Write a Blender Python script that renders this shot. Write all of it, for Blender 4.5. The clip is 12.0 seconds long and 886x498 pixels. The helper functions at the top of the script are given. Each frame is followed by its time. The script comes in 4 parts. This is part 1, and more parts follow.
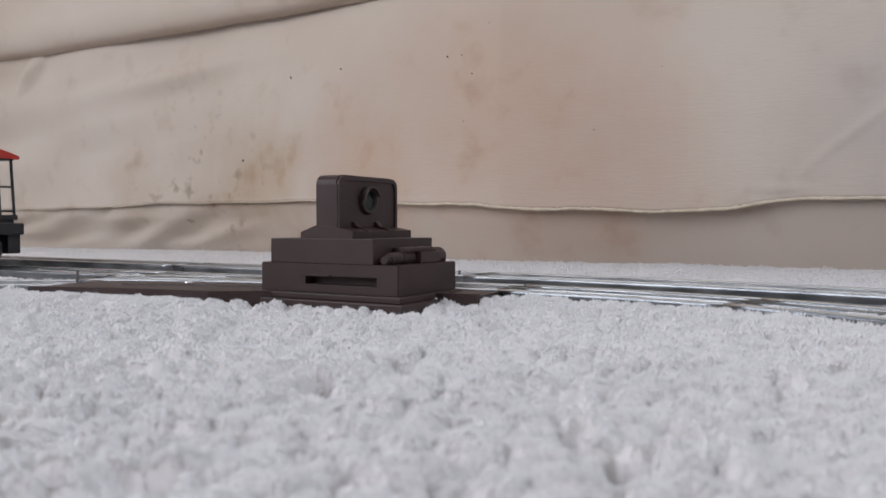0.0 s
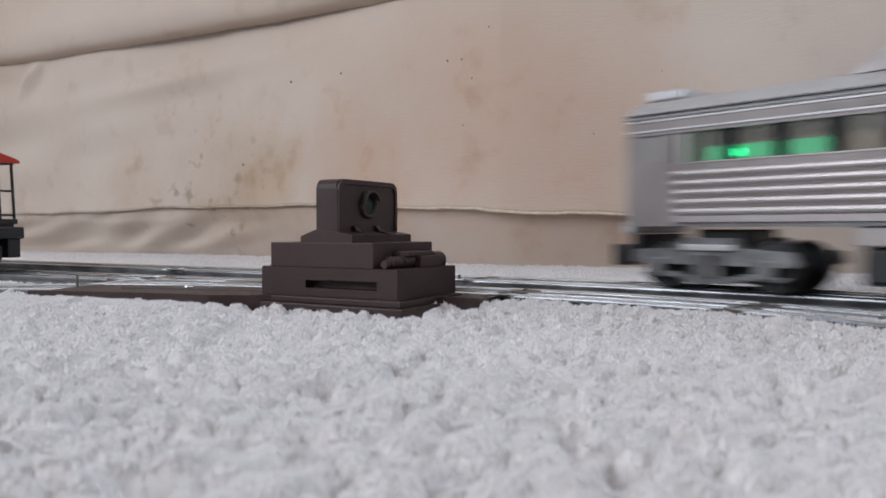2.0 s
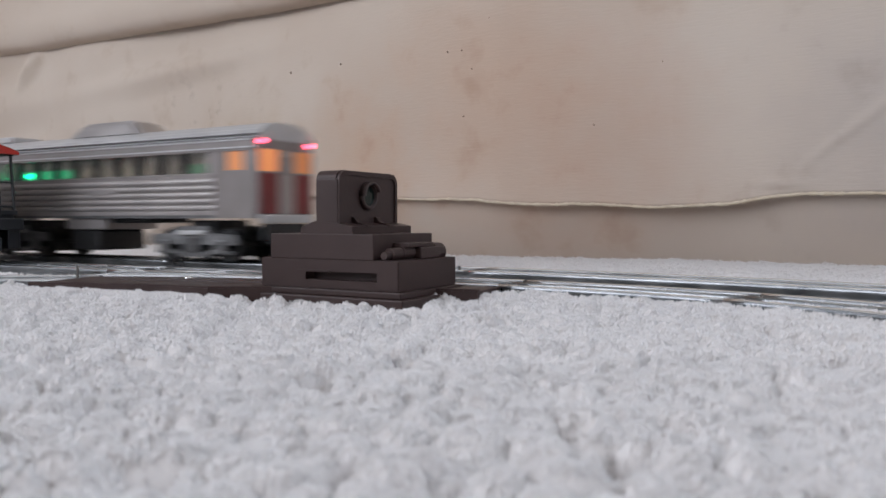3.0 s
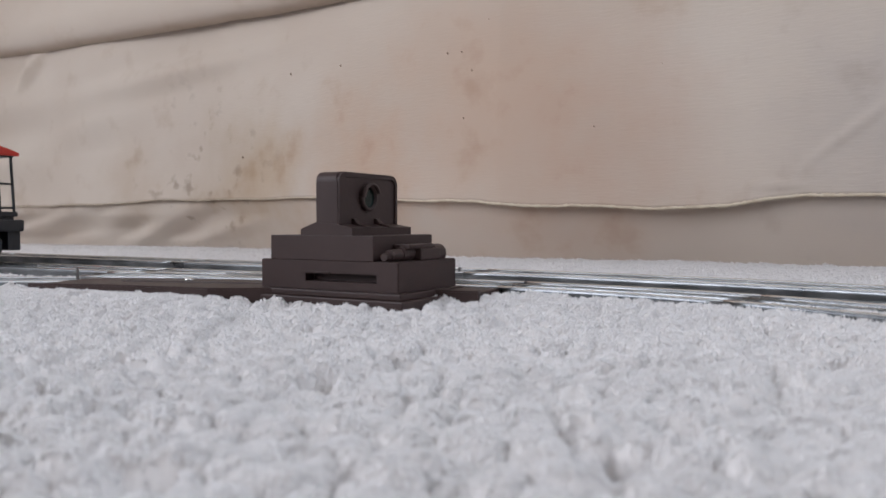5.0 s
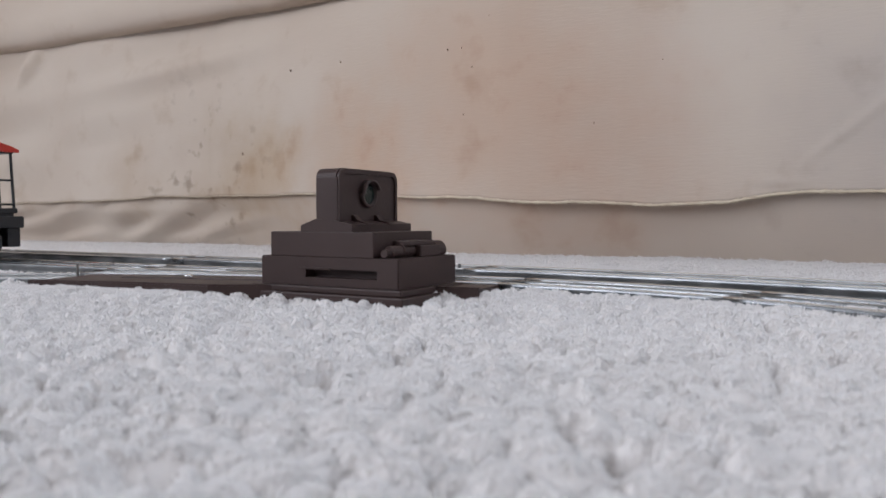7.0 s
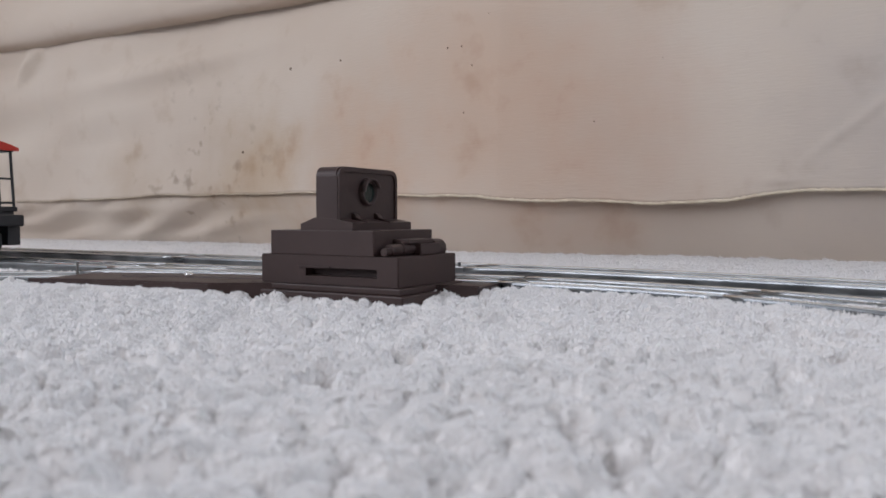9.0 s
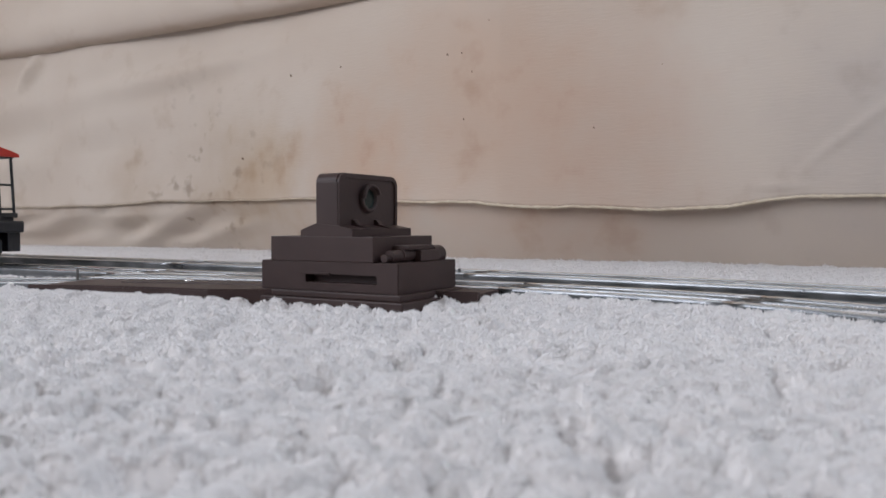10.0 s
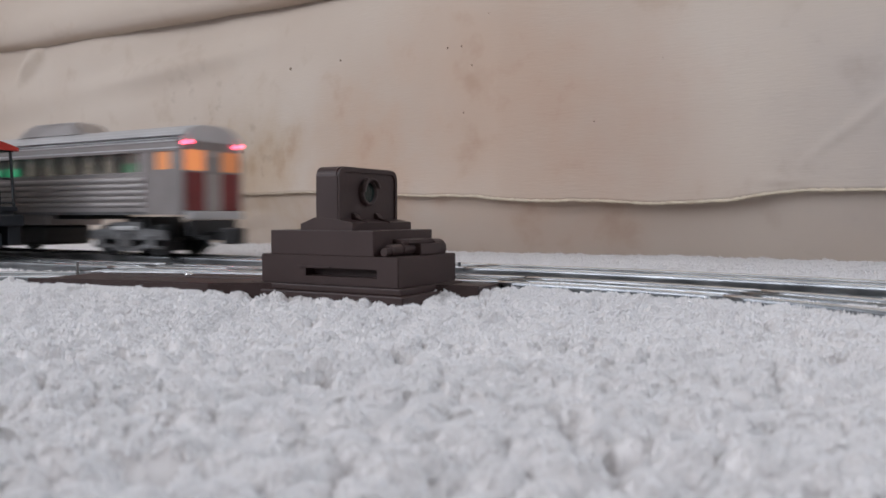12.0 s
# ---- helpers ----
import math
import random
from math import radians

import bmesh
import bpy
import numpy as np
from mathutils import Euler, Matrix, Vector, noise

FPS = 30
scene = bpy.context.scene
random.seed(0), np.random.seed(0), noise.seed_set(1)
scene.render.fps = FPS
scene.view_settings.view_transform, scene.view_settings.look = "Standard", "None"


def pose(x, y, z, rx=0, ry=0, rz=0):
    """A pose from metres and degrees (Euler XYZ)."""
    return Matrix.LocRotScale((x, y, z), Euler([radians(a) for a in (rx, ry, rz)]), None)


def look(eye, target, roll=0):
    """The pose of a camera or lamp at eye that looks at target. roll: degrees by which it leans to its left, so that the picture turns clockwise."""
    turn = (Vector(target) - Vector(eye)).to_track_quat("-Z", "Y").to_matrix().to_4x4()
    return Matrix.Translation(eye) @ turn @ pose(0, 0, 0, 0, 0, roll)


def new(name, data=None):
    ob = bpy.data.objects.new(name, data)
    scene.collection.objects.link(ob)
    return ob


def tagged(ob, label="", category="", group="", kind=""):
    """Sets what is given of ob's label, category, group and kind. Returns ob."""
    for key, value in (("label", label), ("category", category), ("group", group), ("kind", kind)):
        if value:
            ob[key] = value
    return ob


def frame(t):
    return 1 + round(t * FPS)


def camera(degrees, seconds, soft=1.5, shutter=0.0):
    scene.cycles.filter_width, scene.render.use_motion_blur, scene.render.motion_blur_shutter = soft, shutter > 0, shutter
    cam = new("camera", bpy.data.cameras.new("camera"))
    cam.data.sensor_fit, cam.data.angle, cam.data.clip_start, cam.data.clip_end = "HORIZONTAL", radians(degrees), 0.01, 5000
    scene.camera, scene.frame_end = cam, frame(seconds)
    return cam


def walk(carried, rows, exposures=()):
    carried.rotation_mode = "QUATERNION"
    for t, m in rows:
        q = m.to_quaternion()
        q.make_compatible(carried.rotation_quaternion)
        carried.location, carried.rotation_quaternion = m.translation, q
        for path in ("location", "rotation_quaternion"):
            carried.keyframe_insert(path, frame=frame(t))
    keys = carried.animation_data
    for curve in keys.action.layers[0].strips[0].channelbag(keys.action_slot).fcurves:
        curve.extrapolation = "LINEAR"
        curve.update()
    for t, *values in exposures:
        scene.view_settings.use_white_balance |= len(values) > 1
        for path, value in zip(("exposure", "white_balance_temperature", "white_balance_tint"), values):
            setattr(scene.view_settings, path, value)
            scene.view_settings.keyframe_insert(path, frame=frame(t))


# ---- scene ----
cam = camera(59.34, 12.0, soft=1.6, shutter=0.6)
# a wide-open phone lens close to the floor: the nearest pile is out of focus
cam.data.dof.use_dof = True
cam.data.dof.focus_distance = 0.45
cam.data.dof.aperture_fstop = 24

# heights in metres: carpet pile at 0, rail tops at RAIL, the lens at EYE
RAIL = 0.0065
LOOP_RAIL = 0.0077
EYE = 0.0368
GAUGE = 0.03175

# tilt of the propped camera: seconds, degrees above level
TILT = [(0.0, -1.83), (0.25, -1.69), (0.5, -1.555), (1.0, -1.355), (1.5, -1.39), (2.0, -1.53), (2.25, -1.64), (2.5, -1.745), (2.75, -2.01), (3.0, -2.17),
        (3.2, -2.215), (4.0, -2.18), (4.8, -2.05), (5.0, -2.065), (5.5, -2.27), (6.0, -2.27), (6.5, -2.57), (7.0, -2.32), (7.2, -2.32), (8.0, -2.38),
        (8.8, -2.48), (9.0, -2.44), (9.5, -2.19), (10.0, -1.98), (10.5, -2.10), (11.0, -2.35), (11.5, -2.47), (12.0, -2.44)]
walk(cam, [(t, pose(0, 0, EYE, 90 + a, 0, 0)) for t, a in TILT])

# ---- light: an overcast sky through one wide window, soft daylight ----
world = bpy.data.worlds.new("sky")
scene.world = world
world.use_nodes = True
wn = world.node_tree.nodes
sky = wn.new("ShaderNodeTexSky")
sky.sky_type = "NISHITA"
sky.sun_disc = False
sky.sun_elevation = radians(38)
sky.sun_rotation = radians(70)
wn["Background"].inputs["Strength"].default_value = 0.15
world.node_tree.links.new(sky.outputs[0], wn["Background"].inputs["Color"])
sun = new("sun", bpy.data.lights.new("sun", "SUN"))
sun.data.energy = 0.6
sun.data.angle = radians(12)
sun.data.color = (1.0, 0.95, 0.88)
sun.matrix_world = look((3, 1, 3), (0, 0.4, 0))
scene.view_settings.exposure = 0.0


def window_lamp(name, where, target, sx, sy, watts, colour):
    ob = new(name, bpy.data.lights.new(name, "AREA"))
    ob.data.shape = "RECTANGLE"
    ob.data.size, ob.data.size_y, ob.data.energy, ob.data.color = sx, sy, watts, colour
    ob.matrix_world = look(where, target)
    return ob


window_lamp("window_daylight", (1.96, 0.1, 1.25), (0, 0.1, 0.9), 1.3, 1.1, 26, (0.74, 0.85, 1.0))
window_lamp("window_daylight", (-1.96, -0.75, 1.30), (0.0, 0.4, 0.5), 1.8, 1.5, 50.5, (0.88, 0.905, 0.98))


# ---- materials ----
def material(name, colour, rough=0.6, metal=0.0, colour2=None, scale=30.0, bump=0.0, bump_scale=200.0, spec=0.5, emit=None, power=0.0, detail=5.0):
    m = bpy.data.materials.new(name)
    m.use_nodes = True
    n, l = m.node_tree.nodes, m.node_tree.links
    b = n["Principled BSDF"]
    b.inputs["Roughness"].default_value, b.inputs["Metallic"].default_value = rough, metal
    b.inputs["Specular IOR Level"].default_value = spec
    b.inputs["Base Color"].default_value = (*colour, 1)
    tc = n.new("ShaderNodeTexCoord")
    if colour2:
        t = n.new("ShaderNodeTexNoise")
        t.inputs["Scale"].default_value, t.inputs["Detail"].default_value = scale, detail
        l.new(tc.outputs["Object"], t.inputs["Vector"])
        r = n.new("ShaderNodeValToRGB")
        r.color_ramp.elements[0].position, r.color_ramp.elements[1].position = 0.3, 0.7
        r.color_ramp.elements[0].color, r.color_ramp.elements[1].color = (*colour, 1), (*colour2, 1)
        l.new(t.outputs["Fac"], r.inputs["Fac"])
        l.new(r.outputs["Color"], b.inputs["Base Color"])
        g = n.new("ShaderNodeMapRange")
        g.inputs["To Min"].default_value, g.inputs["To Max"].default_value = max(rough - 0.1, 0.03), min(rough + 0.12, 1)
        l.new(t.outputs["Fac"], g.inputs["Value"])
        l.new(g.outputs["Result"], b.inputs["Roughness"])
    if bump:
        t = n.new("ShaderNodeTexNoise")
        t.inputs["Scale"].default_value, t.inputs["Detail"].default_value = bump_scale, 4
        l.new(tc.outputs["Object"], t.inputs["Vector"])
        u = n.new("ShaderNodeBump")
        u.inputs["Strength"].default_value, u.inputs["Distance"].default_value = bump, 1.0 / bump_scale * 0.5
        l.new(t.outputs["Fac"], u.inputs["Height"])
        l.new(u.outputs["Normal"], b.inputs["Normal"])
    if emit:
        b.inputs["Emission Color"].default_value, b.inputs["Emission Strength"].default_value = (*emit, 1), power
    return m


M_CARPET = material("carpet_pile", (0.79, 0.762, 0.75), 1.0, 0, (0.84, 0.812, 0.80), 120, 0.3, 1200, 0.05)
M_BACKING = material("matted_pile_roots", (0.66, 0.63, 0.615), 1.0, 0, (0.74, 0.71, 0.695), 160, 0.5, 1200, 0.05)
M_WALL = material("plain_wall", (0.42, 0.37, 0.34), 0.9, 0, (0.48, 0.43, 0.40), 3, 0.1, 80)
M_CEILING = material("white_ceiling", (0.76, 0.76, 0.76), 0.9, 0, (0.80, 0.80, 0.80), 3)
M_RAIL = material("tinplate_rail", (0.82, 0.85, 0.86), 0.16, 1.0, (0.93, 0.94, 0.95), 45, 0.03, 300)
# dark tone holds the shade on rail sides below the head
M_RAIL_SIDE = material("shaded_tinplate", (0.10, 0.105, 0.11), 0.3, 0.95, (0.31, 0.32, 0.33), 34, 0.1, 400)
M_RAIL_DARK = material("blackened_rail", (0.12, 0.135, 0.14), 0.22, 0.95, (0.62, 0.65, 0.66), 38, 0.05, 400)
M_TIE = material("tinplate_tie", (0.10, 0.10, 0.10), 0.5, 0.8, (0.2, 0.19, 0.18), 80, 0.1, 500)
M_PLASTIC = material("brown_black_plastic", (0.035, 0.020, 0.018), 0.46, 0, (0.050, 0.029, 0.026), 34, 0.10, 700, 0.30)
M_BRASS = material("rivet_steel", (0.8, 0.8, 0.8), 0.25, 1.0)
M_BLACK = material("black_plastic", (0.012, 0.013, 0.016), 0.45, 0, (0.02, 0.021, 0.025), 120, 0.05, 800)
M_RED = material("red_plastic", (0.55, 0.035, 0.02), 0.4, 0, (0.48, 0.03, 0.02), 60, 0.05, 700)
M_SILVER = material("silver_body", (0.34, 0.315, 0.305), 0.38, 0.7, (0.40, 0.37, 0.36), 40, 0.01, 500)
M_ROOF = material("silver_roof", (0.46, 0.455, 0.455), 0.42, 0.45, (0.54, 0.535, 0.535), 40, 0.04, 500)
M_BLISTER = material("brushed_silver_housing", (0.36, 0.34, 0.335), 0.32, 0.9, (0.44, 0.42, 0.415), 40, 0.03, 500)
M_TRUCK = material("grey_truck", (0.13, 0.13, 0.135), 0.4, 0.5, (0.22, 0.22, 0.225), 150, 0.1, 500)
M_WHEEL = material("dark_wheel", (0.03, 0.03, 0.032), 0.4, 0.6, (0.05, 0.05, 0.05), 120)
M_MAROON = material("maroon_panel", (0.16, 0.02, 0.02), 0.4, 0, (0.2, 0.03, 0.03), 80)
M_INSIDE = material("grey_interior", (0.20, 0.19, 0.18), 0.7, 0, (0.26, 0.25, 0.24), 60)
M_LINING = material("pale_lining", (0.62, 0.60, 0.57), 0.7, 0, (0.68, 0.66, 0.63), 60)
M_BAND = material("satin_silver_paint", (0.21, 0.188, 0.18), 0.4, 0.3, (0.27, 0.245, 0.238), 40, 0.02, 500, 0.35)
M_PILLAR = material("matt_black_paint", (0.008, 0.008, 0.009), 0.8, 0, (0.013, 0.013, 0.014), 120, 0.05, 800, 0.12)
M_FRAME = material("dark_cast_frame", (0.09, 0.09, 0.092), 0.36, 0.6, (0.30, 0.30, 0.302), 150, 0.1, 500)
M_AMBER_SIDE = material("soft_amber_window", (0.7, 0.28, 0.1), 0.4, emit=(1.0, 0.31, 0.12), power=0.12)
M_GREEN = material("green_led", (0.0, 0.5, 0.2), 0.4, emit=(0.0, 1.0, 0.42), power=12)
M_GREEN_DIM = material("green_glow_strip", (0.0, 0.3, 0.12), 0.5, emit=(0.0, 0.70, 0.32), power=0.75)
M_GREEN_FAINT = material("green_faint_glow_strip", (0.0, 0.25, 0.1), 0.5, emit=(0.0, 0.5, 0.2), power=0.12)
M_PINK = material("red_marker_led", (0.6, 0.0, 0.05), 0.4, emit=(1.0, 0.07, 0.13), power=12)
M_AMBER = material("lit_amber_window", (0.8, 0.3, 0.1), 0.4, emit=(1.0, 0.32, 0.12), power=0.42)
M_AMBER_DIM = material("dim_amber_window", (0.6, 0.25, 0.1), 0.4, emit=(1.0, 0.30, 0.10), power=0.18)
M_LENS = material("green_lens", (0.004, 0.013, 0.011), 0.2, 0)
M_GLASS = material("smoked_window_pane", (0.66, 0.63, 0.57), 0.14, 0, (0.60, 0.57, 0.52), 80)
M_GLASS.node_tree.nodes["Principled BSDF"].inputs["Transmission Weight"].default_value = 0.93


def canvas():
    """Unbleached cotton canvas: weave, warm stains, dark specks, a dim bluish cast painted in."""
    m = bpy.data.materials.new("canvas_cloth")
    m.use_nodes = True
    n, l = m.node_tree.nodes, m.node_tree.links
    b = n["Principled BSDF"]
    b.inputs["Roughness"].default_value = 0.95
    b.inputs["Specular IOR Level"].default_value = 0.1
    tc = n.new("ShaderNodeTexCoord")
    big = n.new("ShaderNodeTexNoise")
    big.inputs["Scale"].default_value, big.inputs["Detail"].default_value = 3.2, 4
    l.new(tc.outputs["Object"], big.inputs["Vector"])
    r = n.new("ShaderNodeValToRGB")
    e = r.color_ramp.elements
    e[0].position, e[0].color = 0.30, (0.50, 0.413, 0.342, 1)
    e[1].position, e[1].color = 0.62, (0.555, 0.482, 0.415, 1)
    l.new(big.outputs["Fac"], r.inputs["Fac"])
    fine = n.new("ShaderNodeTexNoise")
    fine.inputs["Scale"].default_value, fine.inputs["Detail"].default_value = 22, 6
    l.new(tc.outputs["Object"], fine.inputs["Vector"])
    rs = n.new("ShaderNodeValToRGB")
    rs.color_ramp.elements[0].position, rs.color_ramp.elements[0].color = 0.26, (0.80, 0.74, 0.68, 1)
    rs.color_ramp.elements[1].position, rs.color_ramp.elements[1].color = 0.42, (1, 1, 1, 1)
    l.new(fine.outputs["Fac"], rs.inputs["Fac"])
    mul = n.new("ShaderNodeMix")
    mul.data_type, mul.blend_type = "RGBA", "MULTIPLY"
    mul.inputs["Factor"].default_value = 0.55
    l.new(r.outputs["Color"], mul.inputs["A"])
    l.new(rs.outputs["Color"], mul.inputs["B"])
    last = mul.outputs["Result"]
    # old stains and one painted cast of dim bluish light: place, reach, tint
    for where, reach, tint in (((-0.27, 0.99, 0.10), 0.16, (0.84, 0.79, 0.73, 1)), ((0.05, 0.74, 0.145), 0.22, (1.0, 0.87, 0.80, 1)), ((-0.10, 0.86, 0.085), 0.14, (0.97, 0.84, 0.76, 1)), ((-0.45, 1.1, 0.08), 0.09, (0.88, 0.84, 0.79, 1)),
                               # the first entry below puts the dimmer, cooler right end into the colour
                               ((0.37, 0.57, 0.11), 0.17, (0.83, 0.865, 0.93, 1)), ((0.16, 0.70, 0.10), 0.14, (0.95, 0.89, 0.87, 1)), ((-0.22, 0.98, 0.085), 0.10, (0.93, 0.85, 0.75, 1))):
        d = n.new("ShaderNodeVectorMath")
        d.operation = "DISTANCE"
        d.inputs[1].default_value = where
        l.new(tc.outputs["Object"], d.inputs[0])
        add = n.new("ShaderNodeMath")
        add.operation = "MULTIPLY_ADD"
        l.new(fine.outputs["Fac"], add.inputs[0])
        add.inputs[1].default_value = 0.16
        l.new(d.outputs["Value"], add.inputs[2])
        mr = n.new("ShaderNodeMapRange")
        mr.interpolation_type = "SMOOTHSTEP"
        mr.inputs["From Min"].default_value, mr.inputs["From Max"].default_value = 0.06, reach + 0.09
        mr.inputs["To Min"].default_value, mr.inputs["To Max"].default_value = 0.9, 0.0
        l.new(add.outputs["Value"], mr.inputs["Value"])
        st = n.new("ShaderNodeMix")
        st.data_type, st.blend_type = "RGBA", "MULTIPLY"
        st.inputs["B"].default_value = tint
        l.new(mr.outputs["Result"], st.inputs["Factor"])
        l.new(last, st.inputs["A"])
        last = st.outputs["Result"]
    # small grey smudges low on the cloth
    sm = n.new("ShaderNodeTexNoise")
    sm.inputs["Scale"].default_value, sm.inputs["Detail"].default_value = 42, 3
    l.new(tc.outputs["Object"], sm.inputs["Vector"])
    sr = n.new("ShaderNodeMapRange")
    sr.inputs["From Min"].default_value, sr.inputs["From Max"].default_value = 0.60, 0.70
    l.new(sm.outputs["Fac"], sr.inputs["Value"])
    ds = n.new("ShaderNodeVectorMath")
    ds.operation = "DISTANCE"
    ds.inputs[1].default_value = (-0.33, 1.03, 0.085)
    l.new(tc.outputs["Object"], ds.inputs[0])
    dr = n.new("ShaderNodeMapRange")
    dr.inputs["From Min"].default_value, dr.inputs["From Max"].default_value = 0.05, 0.17
    dr.inputs["To Min"].default_value, dr.inputs["To Max"].default_value = 0.9, 0.0
    l.new(ds.outputs["Value"], dr.inputs["Value"])
    both = n.new("ShaderNodeMath")
    both.operation = "MULTIPLY"
    l.new(sr.outputs["Result"], both.inputs[0])
    l.new(dr.outputs["Result"], both.inputs[1])
    sx = n.new("ShaderNodeMix")
    sx.data_type, sx.blend_type = "RGBA", "MULTIPLY"
    sx.inputs["B"].default_value = (0.66, 0.63, 0.60, 1)
    l.new(both.outputs["Value"], sx.inputs["Factor"])
    l.new(last, sx.inputs["A"])
    last = sx.outputs["Result"]
    l.new(last, b.inputs["Base Color"])
    w = n.new("ShaderNodeTexNoise")
    w.inputs["Scale"].default_value, w.inputs["Detail"].default_value = 100, 4
    slub = n.new("ShaderNodeMapping")
    slub.inputs["Scale"].default_value = (0.8, 0.8, 6.0)
    l.new(tc.outputs["Object"], slub.inputs["Vector"])
    l.new(slub.outputs["Vector"], w.inputs["Vector"])
    u = n.new("ShaderNodeBump")
    u.inputs["Strength"].default_value, u.inputs["Distance"].default_value = 0.22, 0.001
    l.new(w.outputs["Fac"], u.inputs["Height"])
    l.new(u.outputs["Normal"], b.inputs["Normal"])
    return m


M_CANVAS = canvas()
M_BURR = material("dark_burr", (0.14, 0.09, 0.06), 0.9, 0, (0.22, 0.15, 0.11), 400)
M_THREAD = material("frayed_thread", (0.66, 0.58, 0.46), 0.95, 0, (0.52, 0.43, 0.33), 120, 0.5, 900, 0.1)


# ---- small mesh helpers ----
def part(name, bm, mat, parent=None, label="", smooth=False):
    """Links a bmesh as one mesh object under a thing or a part."""
    me = bpy.data.meshes.new(name)
    bmesh.ops.recalc_face_normals(bm, faces=bm.faces)
    bm.to_mesh(me)
    bm.free()
    me.materials.append(mat)
    if smooth:
        for p in me.polygons:
            p.use_smooth = True
    ob = new(name, me)
    if parent:
        ob.parent = parent
    return tagged(ob, label)


def thing(name, m, label, category, group=""):
    ob = new(name)
    ob.empty_display_size = 0.02
    ob.matrix_world = m
    return tagged(ob, label, category, group)


def box(bm, x0, x1, y0, y1, z0, z1, bevel=0.0):
    ret = bmesh.ops.create_cube(bm, size=1.0)
    vs = ret["verts"]
    for v in vs:
        v.co = Vector(((x0 + x1) / 2 + v.co.x * (x1 - x0), (y0 + y1) / 2 + v.co.y * (y1 - y0), (z0 + z1) / 2 + v.co.z * (z1 - z0)))
    if bevel:
        es = list({e for v in vs for e in v.link_edges})
        bmesh.ops.bevel(bm, geom=es, offset=bevel, segments=2, affect="EDGES", profile=0.5)
    return bm


def boxed(*a, bevel=0.0):
    return box(bmesh.new(), *a, bevel=bevel)


def rod(bm, a, b, r, n=10, r2=None):
    a, b = Vector(a), Vector(b)
    d = b - a
    q = d.to_track_quat("Z", "Y").to_matrix().to_4x4()
    bmesh.ops.create_cone(bm, cap_ends=True, segments=n, radius1=r, radius2=r if r2 is None else r2, depth=d.length,
                          matrix=Matrix.Translation((a + b) / 2) @ q)
    return bm


def extrude(bm, outline, axis, lo, hi):
    """A prism: the outline (pairs) drawn across the axis and pulled from lo to hi along it. axis 'x': pairs are y, z; 'y': x, z; 'z': x, y."""
    def at(p, h):
        return {"x": (h, p[0], p[1]), "y": (p[0], h, p[1]), "z": (p[0], p[1], h)}[axis]
    a = [bm.verts.new(at(p, lo)) for p in outline]
    b = [bm.verts.new(at(p, hi)) for p in outline]
    bm.faces.new(a)
    bm.faces.new(b[::-1])
    k = len(a)
    for i in range(k):
        bm.faces.new((a[i], a[(i + 1) % k], b[(i + 1) % k], b[i]))
    return bm


def sweep(bm, path, profile, close=True):
    """A profile (side, up) swept along path points (x, y); up is measured from 0."""
    rows = []
    for i, p in enumerate(path):
        a, b = path[max(i - 1, 0)], path[min(i + 1, len(path) - 1)]
        d = (Vector(b) - Vector(a)).normalized()
        s = Vector((d.y, -d.x))
        rows.append([bm.verts.new((p[0] + s.x * u, p[1] + s.y * u, w)) for u, w in profile])
    k = len(profile)
    for r0, r1 in zip(rows, rows[1:]):
        for j in range(k):
            bm.faces.new((r0[j], r0[(j + 1) % k], r1[(j + 1) % k], r1[j]))
    bm.faces.new(rows[0])
    bm.faces.new(rows[-1][::-1])
    return bm


# ---- the course of the tracks, seen from above ----
def course(start, heading, pieces, step=0.01):
    """Points along straights (length, 0) and arcs (length, radius); a positive radius turns left."""
    x, y = start
    h = radians(heading)
    pts = [(x, y, h)]
    for length, radius in pieces:
        n = max(int(round(length / step)), 1)
        d = length / n
        for _ in range(n):
            turn = d / radius if radius else 0
            x += d * math.cos(h + turn / 2)
            y += d * math.sin(h + turn / 2)
            h += turn
            pts.append((x, y, h))
    return pts


HEAD = 150.6
S1, R1, EASE, R0 = 1.20, 0.44, 0.20, 0.95


def loop_pieces(s2, r2):
    turn0 = EASE / R0
    return [(S1, 0), (math.pi * R1, R1), (s2, 0), ((math.pi - turn0) * r2, r2), (EASE, R0)]


def close_loop():
    """Lengths that bring the oval back to its start."""
    s2, r2 = S1, R1
    for _ in range(40):
        def miss(a, b):
            e = course((0.02, 0.4604), HEAD, loop_pieces(a, b), 0.02)[-1]
            return np.array((e[0] - 0.02, e[1] - 0.4604))
        f = miss(s2, r2)
        j = np.array([(miss(s2 + 1e-4, r2) - f) / 1e-4, (miss(s2, r2 + 1e-4) - f) / 1e-4]).T
        d = np.linalg.solve(j, -f)
        s2, r2 = s2 + d[0], r2 + d[1]
    return s2, r2


S2, R2 = close_loop()
LOOP = course((0.02, 0.4604), HEAD, loop_pieces(S2, R2), 0.01)


def on_loop(s):
    return np.interp(s % LENGTH, LOOP_S, LOOP_X), np.interp(s % LENGTH, LOOP_S, LOOP_Y)


LOOP_X = np.array([p[0] for p in LOOP])
LOOP_Y = np.array([p[1] for p in LOOP])
LOOP_S = np.concatenate([[0], np.cumsum(np.hypot(np.diff(LOOP_X), np.diff(LOOP_Y)))])
LENGTH = LOOP_S[-1]


# near line: leaves the turnout toward the camera on a tight curve
NEAR0 = (0.034, 0.3775)
NEAR_CURVE = course(NEAR0, -33, [(0.03, 0), (0.22, -0.318)])


# ---- carpet, room ----
def lattice(shape, seed):
    return np.random.RandomState(seed).rand(*shape)


